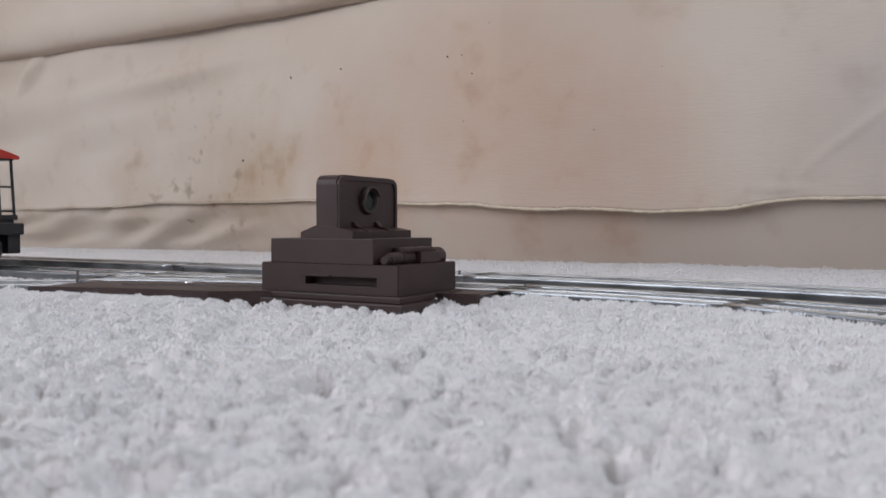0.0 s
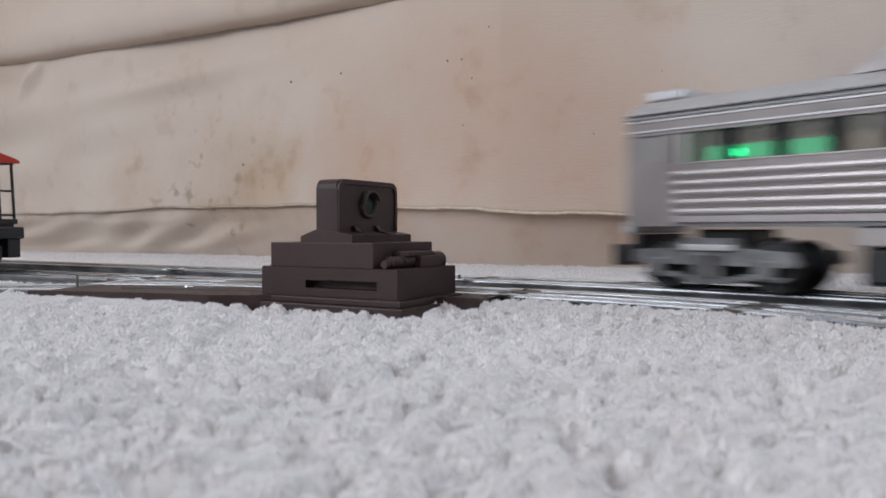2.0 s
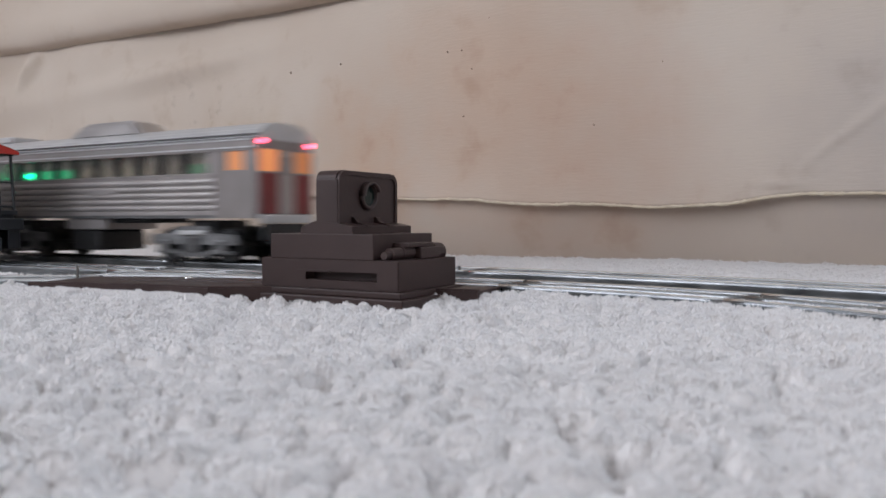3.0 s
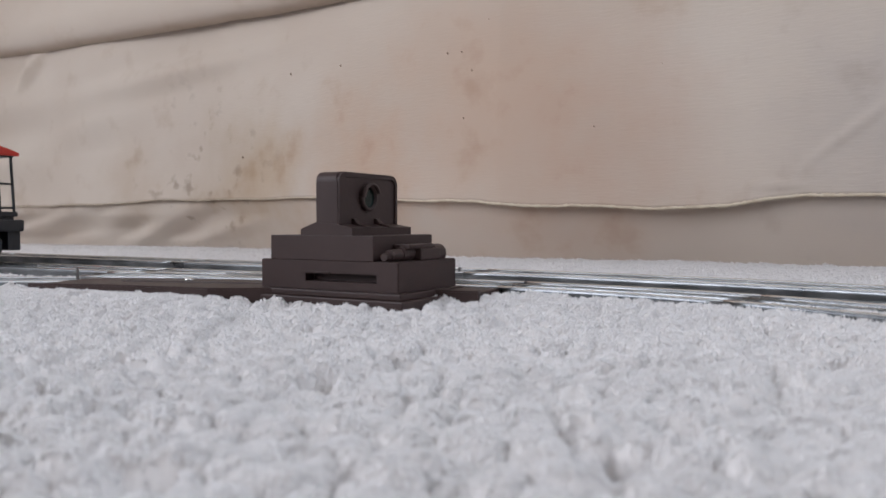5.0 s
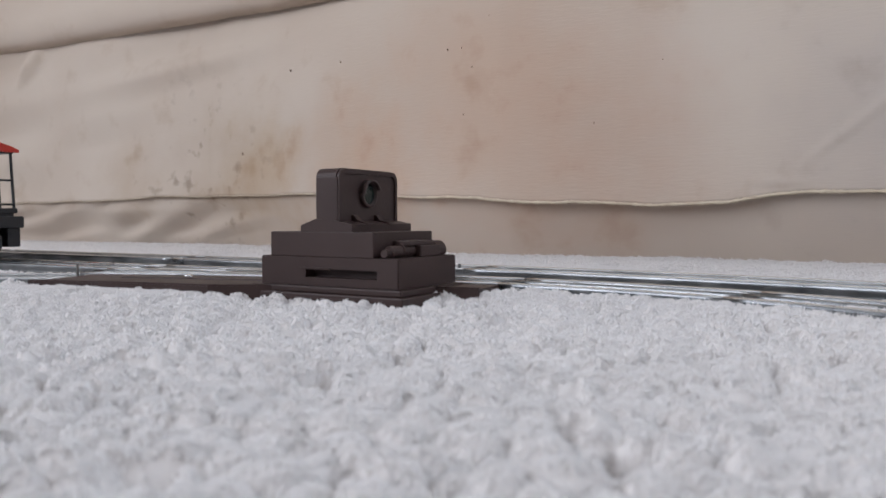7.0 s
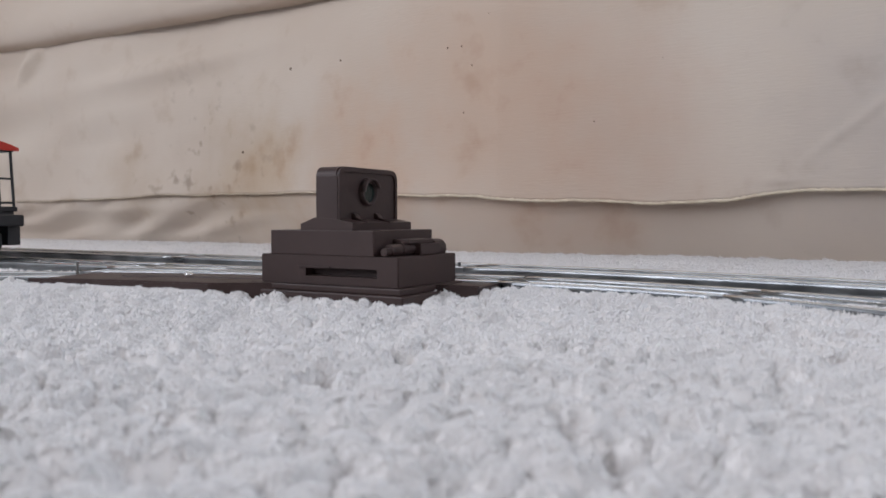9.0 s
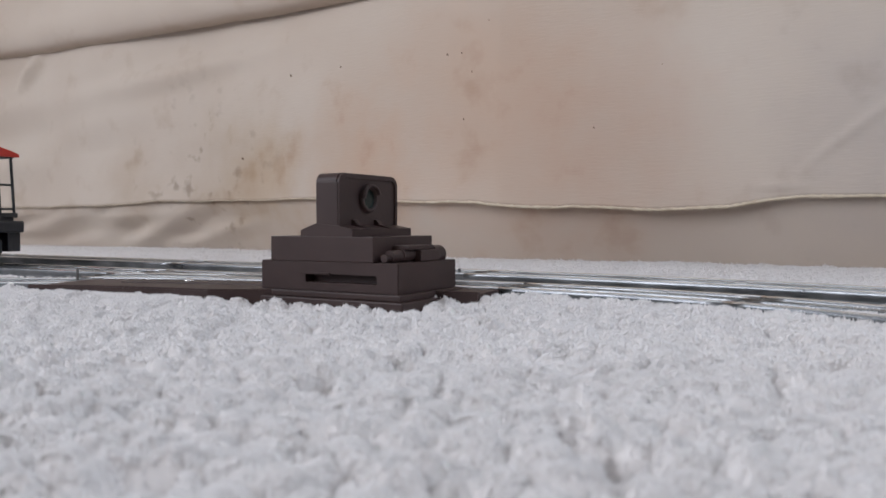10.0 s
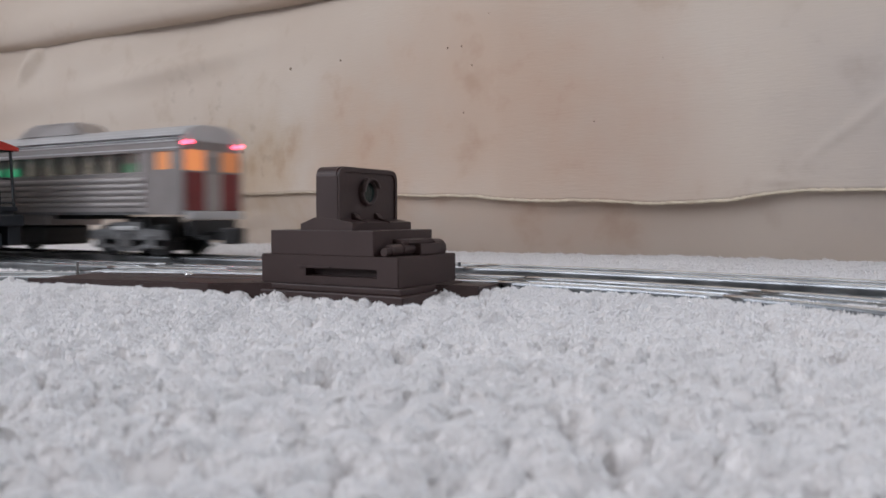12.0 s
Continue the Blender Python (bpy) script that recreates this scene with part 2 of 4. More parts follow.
def value_noise(x, y, size, seed):
    t = lattice((512, 512), seed)
    gx, gy = x / size + 1000, y / size + 1000
    ix, iy = np.floor(gx).astype(int), np.floor(gy).astype(int)
    fx, fy = gx - ix, gy - iy
    fx, fy = fx * fx * (3 - 2 * fx), fy * fy * (3 - 2 * fy)
    a, b = t[ix % 512, iy % 512], t[(ix + 1) % 512, iy % 512]
    c, d = t[ix % 512, (iy + 1) % 512], t[(ix + 1) % 512, (iy + 1) % 512]
    return (a * (1 - fx) + b * fx) * (1 - fy) + (c * (1 - fx) + d * fx) * fy


def grid_mesh(name, X, Y, Z, mat):
    ny, nx = X.shape
    co = np.stack([X, Y, Z], -1).reshape(-1, 3)
    i = np.arange(ny * nx).reshape(ny, nx)
    f = np.stack([i[:-1, :-1], i[:-1, 1:], i[1:, 1:], i[1:, :-1]], -1).reshape(-1, 4)
    me = bpy.data.meshes.new(name)
    me.from_pydata(co.tolist(), [], f.tolist())
    me.materials.append(mat)
    me.polygons.foreach_set("use_smooth", [True] * len(f))
    return new(name, me)


def tuft_domes(x, y, size, seed):
    """Rounded tufts packed side by side: high on a crown, 0 in the crevice between two."""
    ja, jb, jh = lattice((256, 256), seed), lattice((256, 256), seed + 1), lattice((256, 256), seed + 2)
    gx, gy = x / size + 1000, y / size + 1000
    ix, iy = np.floor(gx).astype(int), np.floor(gy).astype(int)
    f1, f2, h = np.full(np.shape(x), 9.0), np.full(np.shape(x), 9.0), np.zeros(np.shape(x))
    for dx in (-1, 0, 1):
        for dy in (-1, 0, 1):
            cx, cy = ix + dx, iy + dy
            d = np.hypot(cx + ja[cx % 256, cy % 256] - gx, cy + jb[cx % 256, cy % 256] - gy)
            nearer = d < f1
            f2 = np.where(nearer, f1, np.minimum(f2, d))
            h = np.where(nearer, jh[cx % 256, cy % 256], h)
            f1 = np.where(nearer, d, f1)
    gap = np.clip((f2 - f1) / 0.6, 0, 1)
    return (0.35 + 0.65 * h) * (0.45 * gap * (2 - gap) + 0.55 * np.exp(-(f1 / 0.55) ** 2))


# pits trodden into the pile: x, y, half width
PITS = [(-0.0443, 0.110, 0.0030), (0.0276, 0.1197, 0.0024), (0.0816, 0.179, 0.0030), (0.0237, 0.134, 0.0020), (0.044, 0.1434, 0.0024), (0.0033, 0.163, 0.0030), (-0.0234, 0.126, 0.0020),
        (-0.064, 0.161, 0.0026), (-0.012, 0.2075, 0.0032), (-0.0144, 0.111, 0.0020), (-0.028, 0.1746, 0.0026), (-0.046, 0.128, 0.0018), (-0.0787, 0.25, 0.0036), (-0.07, 0.179, 0.0026)]


def carpet_pits(x, y):
    hole = value_noise(x * 0.6, y, 0.0042, 21) * 0.65 + value_noise(x * 0.7, y, 0.019, 22) * 0.35
    pit = 0.5 * np.clip((0.305 - hole) / 0.06, 0, 1)
    for px, py, r in PITS:
        wob = 1 + 0.7 * (value_noise(x, y, 0.0022, 23) - 0.5)
        pit = np.maximum(pit, np.exp(-((((x - px) / (r * 1.3)) ** 2 + ((y - py) / (r * 1.9)) ** 2) * wob) ** 1.5))
    return pit


def carpet_height(x, y):
    """Packed tufts, crushed pits, and the pile standing up round the tracks."""
    lump = 0.0052 * (tuft_domes(x * 0.7, y, 0.0062, 41) - 0.45) + 0.0036 * (value_noise(x, y, 0.015, 3) - 0.5) + 0.0009 * (value_noise(x, y, 0.0030, 1) - 0.5)
    near = np.full(np.shape(x), 9.0)
    for px, py, _ in NEAR_CURVE[::2]:
        near = np.minimum(near, (x - px) ** 2 + (y - py) ** 2)
    up = np.minimum(1.25 * np.exp(-near / 0.034 ** 2), 1)
    # a swell along the front of the turnout's plate
    t = np.clip((x + 0.235) / 0.15, 0, 1)
    line = 0.384 - 0.052 * t
    swell = np.exp(-((y - line) / 0.020) ** 2) * np.clip((-0.075 - x) / 0.05, 0, 1) * np.clip((x + 0.45) / 0.15, 0, 1)
    calm = np.maximum(up, swell)
    far = np.clip((y - 0.40) / 0.2, 0, 1)
    return (lump - 0.0135 * carpet_pits(x, y)) * (1 - 0.75 * calm) * (1 - 0.55 * far) + 0.0049 * up + 0.0042 * swell * (1 - up)


def carpet():
    xs = np.concatenate([np.linspace(-2.0, -0.62, 24)[:-1], np.linspace(-0.62, -0.2, 211)[:-1], np.linspace(-0.2, 0.2, 401)[:-1], np.linspace(0.2, 0.5, 151)[:-1], np.linspace(0.5, 2.0, 24)])
    ys = np.concatenate([np.linspace(-2.0, 0.05, 24)[:-1], np.linspace(0.05, 0.36, 361)[:-1], np.linspace(0.36, 0.75, 196)[:-1], np.linspace(0.75, 1.5, 190)])
    X, Y = np.meshgrid(xs, ys)
    Z = carpet_height(X, Y) - 0.0007 + 0.0006 * (value_noise(X, Y, 0.0016, 5) - 0.5)
    return tagged(grid_mesh("carpet", X, Y, Z, M_BACKING), "pale grey plush carpet with uneven tufted pile", "carpet", kind="structure")


carpet()


def carpet_tufts():
    """Fine yarn ends lying over one another in locks."""
    rng = np.random.RandomState(7)
    P, R = [], []
    for x0, x1, y0, y1, gap in ((-0.14, 0.14, 0.09, 0.20, 0.00050), (-0.28, 0.28, 0.20, 0.40, 0.00078), (-0.48, 0.46, 0.40, 0.72, 0.0016), (-0.80, 0.45, 0.72, 1.15, 0.0028)):
        n = int((x1 - x0) * (y1 - y0) / gap ** 2)
        P.append(np.stack([rng.uniform(x0, x1, n), rng.uniform(y0, y1, n)], 1))
        R.append(np.full(n, gap))
    P, R = np.concatenate(P), np.concatenate(R)
    bare = carpet_pits(P[:, 0], P[:, 1])
    keep = rng.rand(len(P)) > bare * 0.6
    P, R, bare = P[keep], R[keep], bare[keep]
    n = len(P)
    x, y = P[:, 0], P[:, 1]
    z = carpet_height(x, y)
    r = R * rng.uniform(0.42, 0.62, n)
    size = (0.00022 + np.minimum(R, 0.0011) * rng.uniform(0.3, 0.7, n)) * (1 - 0.5 * bare)
    way = 12.6 * value_noise(x, y, 0.0055, 31) + rng.normal(0, 1.4, n)
    flat = rng.uniform(0.1, 1.0, n)
    tip = np.stack([x + size * np.sin(flat) * np.cos(way), y + size * np.sin(flat) * np.sin(way), z + size * np.cos(flat)], -1)
    turn = rng.uniform(0, 6.28, n)
    a = turn[:, None] + np.arange(3)[None] * 2.0944
    foot = np.stack([x[:, None] + r[:, None] * np.cos(a), y[:, None] + r[:, None] * np.sin(a), np.repeat((z - 0.0006)[:, None], 3, 1)], -1)
    co = np.concatenate([foot, tip[:, None]], 1).reshape(-1, 3)
    tri = (np.array([(0, 1, 3), (1, 2, 3), (2, 0, 3)])[None] + (np.arange(n) * 4)[:, None, None]).reshape(-1, 3)
    me = bpy.data.meshes.new("carpet_tuft")
    me.vertices.add(len(co))
    me.vertices.foreach_set("co", co.ravel())
    me.loops.add(tri.size)
    me.loops.foreach_set("vertex_index", tri.ravel().astype(np.int32))
    me.polygons.add(len(tri))
    me.polygons.foreach_set("loop_start", np.arange(0, tri.size, 3, dtype=np.int32))
    me.polygons.foreach_set("loop_total", np.full(len(tri), 3, dtype=np.int32))
    me.polygons.foreach_set("use_smooth", np.ones(len(tri), dtype=bool))
    me.update(calc_edges=True)
    me.materials.append(M_CARPET)
    return tagged(new("carpet_tuft", me), "pale grey plush yarn tufts of the carpet", "carpet pile", kind="stuff")


carpet_tufts()


def room():
    def wall(name, *a):
        ob = part(name, boxed(*a), M_WALL)
        return tagged(ob, "plain pale painted room wall", "wall", kind="structure")
    wall("wall_north", -2.0, 2.0, 2.0, 2.1, -0.01, 2.4)
    wall("wall_south", -2.0, 2.0, -2.1, -2.0, -0.01, 2.4)
    bm = boxed(-2.1, -2.0, -2.1, 2.1, -0.01, 0.5)
    box(bm, -2.1, -2.0, -2.1, 2.1, 2.1, 2.4)
    box(bm, -2.1, -2.0, -2.1, -1.67, 0.5, 2.1)
    box(bm, -2.1, -2.0, 0.17, 2.1, 0.5, 2.1)
    tagged(part("wall_west", bm, M_WALL), "plain pale wall with a window opening", "wall", kind="structure")
    bm = boxed(2.0, 2.1, -2.1, 2.1, -0.01, 0.65)
    box(bm, 2.0, 2.1, -2.1, 2.1, 1.85, 2.4)
    box(bm, 2.0, 2.1, -2.1, -0.6, 0.65, 1.85)
    box(bm, 2.0, 2.1, 0.8, 2.1, 0.65, 1.85)
    tagged(part("wall_east", bm, M_WALL), "plain pale wall with a window opening", "wall", kind="structure")
    tagged(part("ceiling", boxed(-2.1, 2.1, -2.1, 2.1, 2.4, 2.5), M_CEILING), "plain white ceiling", "ceiling", kind="structure")


room()


# ---- canvas backdrop: a drop cloth hung behind the tracks ----
def cloth_plan(u):
    """Foot of the cloth: x and y at u from 0 (far left) to 1 (near right)."""
    us = (0.0, 0.14, 0.26, 0.40, 0.55, 0.68, 0.80, 1.0)
    px = (-1.25, -0.68, -0.47, -0.26, 0.01, 0.21, 0.34, 0.66)
    py = (1.45, 1.26, 1.12, 1.02, 0.775, 0.69, 0.60, 0.36)
    d = 0.03
    ax = sum(np.interp(u + k * d, us, px) for k in (-1, 0, 1)) / 3
    ay = sum(np.interp(u + k * d, us, py) for k in (-1, 0, 1)) / 3
    return ax, ay


def cloth():
    back = thing("canvas_backdrop", Matrix(), "beige canvas drop cloth hung as a backdrop with stains and creases", "backdrop cloth")
    back["kind"] = "structure"

    def sheet(name, z0, z1, out, nz, wrinkle, label, lower=None, roll=0.0):
        us = np.linspace(0, 1, 640)
        zs = np.linspace(0, 1, nz)
        U, V = np.meshgrid(us, zs)
        ax, ay = cloth_plan(U)
        lo = z0 if lower is None else lower(U)
        Zc = lo + (z1 - lo) * V
        push = out + wrinkle(U, Zc, V)
        # the cloth leans and swells toward the room along its inward side
        nx, ny = -0.60, -0.80
        X, Y = ax + nx * push, ay + ny * push
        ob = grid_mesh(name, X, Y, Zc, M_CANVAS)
        s = ob.modifiers.new("thickness", "SOLIDIFY")
        s.thickness = 0.0012
        ob.parent = back
        return tagged(ob, label)

    def edge(U):
        at = (0.0, 0.20, 0.33, 0.46, 0.55, 0.615, 0.675, 0.71, 0.745, 0.80, 1.0)
        up = (0.058, 0.060, 0.0655, 0.0635, 0.056, 0.051, 0.0483, 0.0497, 0.0575, 0.0575, 0.052)
        z = sum(np.interp(U + k * 0.009, at, up) for k in (-1, 0, 1)) / 3
        return z + 0.003 * (value_noise(U, U * 0, 0.035, 16) - 0.5) + 0.0010 * (value_noise(U, U * 0, 0.008, 17) - 0.5)

    def low(U, Z, V):
        n = value_noise(U * 0.9 - Z * 1.3, Z * 1.4, 0.034, 11) - 0.5
        left = np.clip((0.5 - U) / 0.25, 0, 1)
        sag = np.sin((U * 1.0 - Z * 1.15) * 92.0 + 3.0 * value_noise(U, Z, 0.06, 18))
        return -0.027 + (0.017 * n + 0.0030 * sag) * left * np.clip(V * 4, 0, 1) * np.clip((0.95 - V) * 3, 0.15, 1) - 0.002 * left + 0.004 * (value_noise(U, Z, 0.08, 12) - 0.5) + 0.036 * np.minimum(V, 0.8)

    def main(U, Z, V):
        n = value_noise(U * 1.3 - Z * 0.5, Z * 1.2, 0.22, 13) - 0.5
        m = value_noise(U * 0.9, Z * 2.2 - U * 0.35, 0.11, 14) - 0.5
        left = np.clip((0.42 - U) / 0.3, 0, 1)
        crease = 0.016 * np.exp(-((U - 0.157 - 0.25 * (Z - 0.27)) / 0.006) ** 2) * np.exp(-((Z - 0.272) / 0.025) ** 2)
        calm = np.clip(0.2 + V * 3, 0, 1) * np.clip((0.95 - V) / 0.3, 0, 1)
        # a long soft swag below the fold, and a pulled crease at the near end
        swag = 0.010 * np.exp(-((Z - 0.235 - 0.16 * (U - 0.30)) / 0.018) ** 2) * np.exp(-((U - 0.33) / 0.10) ** 2)
        off = (U - 0.755) * 0.768 - (Z - 0.076) * 0.64
        pull = 0.0016 * np.exp(-(off / 0.0035) ** 2) * np.clip((Z - 0.068) / 0.03, 0, 1) * np.clip((U - 0.74) / 0.03, 0, 1)
        pucker = 0.003 * np.exp(-((Z - 0.066 + 0.03 * (U - 0.745)) / 0.0028) ** 2) * np.exp(-((U - 0.745) / 0.014) ** 2)
        return 0.005 + calm * (0.018 * n + 0.055 * m * left) - 0.02 * V + crease + swag + pull + pucker

    def high(U, Z, V):
        f = np.clip(V / 0.075, 0, 1)
        roll = -0.013 + 0.026 * np.sqrt(np.maximum(1 - (1 - f) ** 2, 0))
        return 0.004 + roll + 0.02 * (value_noise(U, Z * 1.5, 0.2, 15) - 0.5) + 0.012 * V

    sheet("lower_strip", -0.004, 0.075, 0.0, 30, low, "wrinkled lower strip of canvas")
    sheet("main_sheet", 0.056, 0.36, 0.003, 90, main, "broad stained canvas sheet with a frayed lower edge",
          lower=edge)
    sheet("upper_fold", 0.292, 0.85, 0.004, 80, high, "upper fold of canvas hanging over", lower=lambda U: np.interp(U, (0.0, 0.15, 0.265, 0.39, 0.48, 0.54, 1.0), (0.302, 0.3005, 0.2945, 0.2975, 0.285, 0.276, 0.272)))
    # frayed thread along the lower edge of the main sheet
    bm = bmesh.new()
    us = np.linspace(0.05, 0.97, 700)
    zs = edge(us)
    ax, ay = cloth_plan(us)
    out = 0.003 + main(us, zs, us * 0) + 0.0008
    ring0 = None
    for x, y, z, o, w in zip(ax, ay, zs, out, np.random.RandomState(5).uniform(0.0010, 0.0019, 700) * np.clip(0.35 + (us - 0.42) * 4, 0.35, 1)):
        c = (x - 0.60 * o, y - 0.80 * o, z)
        ring = [bm.verts.new((c[0] - 0.6 * w * math.cos(a), c[1] - 0.8 * w * math.cos(a), c[2] + w * math.sin(a))) for a in (0, 1.26, 2.51, 3.77, 5.03)]
        if ring0:
            for i in range(5):
                bm.faces.new((ring0[i], ring0[(i + 1) % 5], ring[(i + 1) % 5], ring[i]))
        ring0 = ring
    for x, y, z, r in ((0.0045, 0.7822, 0.2039, 0.0010), (0.0184, 0.7736, 0.2037, 0.0008), (0.0282, 0.7663, 0.184, 0.0008), (0.02, 0.7695, 0.1382, 0.0008), (0.1377, 0.7129, 0.123, 0.0009),
                       (-0.1155, 0.8842, 0.2118, 0.0011), (-0.1838, 0.9464, 0.2139, 0.0014), (0.1931, 0.6897, 0.1757, 0.0006), (-0.2563, 0.9996, 0.1181, 0.0014), (0.0444, 0.7601, 0.2323, 0.0006)):
        sp = bmesh.new()
        bmesh.ops.create_icosphere(sp, subdivisions=1, radius=r, matrix=Matrix.Translation((x, y, z)) @ Matrix.Rotation(0.55, 4, "Z") @ Matrix.Diagonal((1, 0.5, 1.2, 1)))
        part("burr", sp, M_BURR, back, "small dark burr caught in the weave")
    part("frayed_edge", bm, M_THREAD, back, "pale frayed thread edge", True)
    return back


cloth()


# ---- tracks ----
def shifted(pts, off):
    return [(x + math.sin(h) * off, y - math.cos(h) * off) for x, y, h in pts]


RAIL_SHAPE = [(math.cos(a) * 0.0016, RAIL - 0.0018 + math.sin(a) * 0.0018) for a in [math.pi * (1.2 - 0.14 * i) for i in range(11)]]
RAIL_SHAPE += [(0.0006, RAIL - 0.0045), (0.0006, RAIL - 0.0085), (0.0042, RAIL - 0.0092), (0.0042, RAIL - 0.0100), (-0.0042, RAIL - 0.0100), (-0.0042, RAIL - 0.0092), (-0.0006, RAIL - 0.0085), (-0.0006, RAIL - 0.0045)]


def rail_part(name, path, head, parent, lift=0.0):
    """A rail with a polished head and dull sides darkened in colour for shade."""
    ob = part(name, sweep(bmesh.new(), path, [(u, w + lift) for u, w in RAIL_SHAPE]), head, parent)
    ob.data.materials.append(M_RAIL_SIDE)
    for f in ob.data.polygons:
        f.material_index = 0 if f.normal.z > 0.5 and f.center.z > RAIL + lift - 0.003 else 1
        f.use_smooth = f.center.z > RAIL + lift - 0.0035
    return ob


def track_section(pts, ties=3, top=RAIL, name="track_section"):
    """Three hollow tinplate rails on pressed metal ties, with pins at the joint."""
    mid = pts[len(pts) // 2]
    t = thing(name, Matrix(), "three-rail tinplate toy train track section on carpet", "toy track", "track sections")
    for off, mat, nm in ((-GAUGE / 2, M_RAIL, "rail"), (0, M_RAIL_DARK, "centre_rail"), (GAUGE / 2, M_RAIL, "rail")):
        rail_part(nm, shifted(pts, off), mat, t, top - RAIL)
    for k in range(ties):
        x, y, h = pts[int((k + 0.5) / ties * (len(pts) - 1))]
        bm = boxed(-0.0055, 0.0055, -0.027, 0.027, top - 0.0125, top - 0.0098)
        bm.transform(Matrix.Translation((x, y, 0)) @ Matrix.Rotation(h, 4, "Z"))
        part("tie", bm, M_TIE, t)
    x, y, h = pts[0]
    for off in (-GAUGE / 2, 0, GAUGE / 2):
        px, py = x + math.sin(h) * off, y - math.cos(h) * off
        bm = rod(bmesh.new(), (px - 0.003 * math.cos(h), py - 0.003 * math.sin(h), top - 0.002), (px + 0.003 * math.cos(h), py + 0.003 * math.sin(h), top - 0.002), 0.0012, 8)
        part("pin", bm, M_TIE, t)
    return t


def far_loop():
    n = 22
    k = len(LOOP) - 1
    for i in range(n):
        a, b = i * k // n, (i + 1) * k // n
        track_section(LOOP[a:b + 1], top=LOOP_RAIL)


far_loop()
track_section(NEAR_CURVE[:12], 2)
track_section(NEAR_CURVE[11:], 3)
track_section(course(NEAR_CURVE[-1][:2], -33 - math.degrees(0.22 / 0.318), [(0.25, -0.318)]), 3)
# legs of the turnout going left
STRAIGHT = course(NEAR0, 153.5, [(0.245, 0)])
CURVED = course(NEAR0, 153.5, [(0.06, 0), (0.19, 0.45)])
track_section(course(STRAIGHT[-1][:2], 153.5, [(0.25, 0)]), 3)
track_section(course(course(STRAIGHT[-1][:2], 153.5, [(0.25, 0)])[-1][:2], 153.5, [(0.25, 0)]), 3)
track_section(course(CURVED[-1][:2], math.degrees(CURVED[-1][2]), [(0.25, 0.318)]), 3, top=RAIL - 0.003)


# ---- turnout with its motor box ----
BOX_TURN = -30.0
BOX_AT = (-0.0187, 0.325)      # near corner of the box


def turnout():
    t = thing("track_switch", Matrix(), "dark brown plastic toy track switch with lamp housing and tinplate rails", "track switch")
    base = bmesh.new()
    wide = [-np.interp(i, (0, 5, 9, 13, 25), (0.042, 0.050, 0.066, 0.078, 0.068)) for i in range(len(CURVED))]
    front = [shifted([p], o)[0] for p, o in zip(CURVED, wide)]
    outline = front + shifted(STRAIGHT, 0.027)[::-1]
    top = RAIL - 0.0012
    extrude(base, outline, "z", -0.006, top)
    part("base_plate", base, M_PLASTIC, t)
    rim = sweep(bmesh.new(), [shifted([p], o + 0.0015)[0] for p, o in zip(CURVED, wide)], [(-0.0012, top - 0.001), (0.0012, top - 0.001), (0.0012, top + 0.0008), (-0.0012, top + 0.0008)])
    part("plate_rim", rim, M_PLASTIC, t)
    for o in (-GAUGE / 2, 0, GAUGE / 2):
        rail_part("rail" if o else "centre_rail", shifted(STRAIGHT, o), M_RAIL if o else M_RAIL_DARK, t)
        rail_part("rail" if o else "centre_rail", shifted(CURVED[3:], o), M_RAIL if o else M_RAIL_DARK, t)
    for p in (CURVED[-2], STRAIGHT[-2], CURVED[1]):
        for o in (-0.020, 0.020):
            bm = boxed(-0.0045, 0.0045, -0.0022, 0.0022, -0.004, RAIL - 0.0008, bevel=0.0006)
            bm.transform(Matrix.Translation((p[0] + math.sin(p[2]) * -o, p[1] + math.cos(p[2]) * o, 0)) @ Matrix.Rotation(p[2], 4, "Z"))
            part("clip", bm, M_TIE, t)
    for x, y in ((-0.1365, 0.4165),):
        bm = bmesh.new()
        bmesh.ops.create_uvsphere(bm, u_segments=12, v_segments=6, radius=0.0026, matrix=Matrix.Translation((x, y, top)) @ Matrix.Diagonal((1, 1, 0.5, 1)))
        part("rivet", bm, M_BRASS, t, "bright steel rivet", True)
    for x, y, z in ((-0.2025, 0.430, 0.0115), (0.0095, 0.449, 0.0100)):
        part("locating_post", rod(bmesh.new(), (x, y, 0.003), (x, y, z), 0.0008, 8), M_TIE, t)
    # shallow moulded groove beside the rails
    part("cover_strip", sweep(bmesh.new(), shifted(CURVED[9:22], -0.040), [(-0.0030, top - 0.001), (0.0030, top - 0.001), (0.0026, top + 0.0006), (-0.0026, top + 0.0006)]), M_PLASTIC, t)
    m = Matrix.Translation((*BOX_AT, 0)) @ Matrix.Rotation(radians(BOX_TURN), 4, "Z")
    # box space: -x runs along the long near side, +y along the short side, away

    def bit(name, bm, mat=M_PLASTIC, label="", smooth=False, under=t):
        if name in ("lamp_housing", "face_rim", "lens_tube", "lens", "lens_hood", "bracket"):
            bm.transform(Matrix.Translation((0.0022, 0, 0)))
        bm.transform(m)
        return part(name, bm, mat, under, label, smooth)
    z0 = RAIL - 0.0005
    z1, z2 = z0 + 0.0133, z0 + 0.0244
    bm = boxed(-0.083, 0.0055, -0.0055, 0.072, -0.004, z0 - 0.0026, bevel=0.0006)
    box(bm, -0.0805, 0.003, -0.003, 0.051, z0 - 0.0026, z0 + 0.0002, bevel=0.0005)
    bit("motor_plate", bm)
    # a block with a slot sunk into its long near side
    low = bmesh.new()

    def ring_at(x0, x1, y, za, zb):
        return [low.verts.new(c) for c in ((x0, y, za), (x1, y, za), (x1, y, zb), (x0, y, zb))]
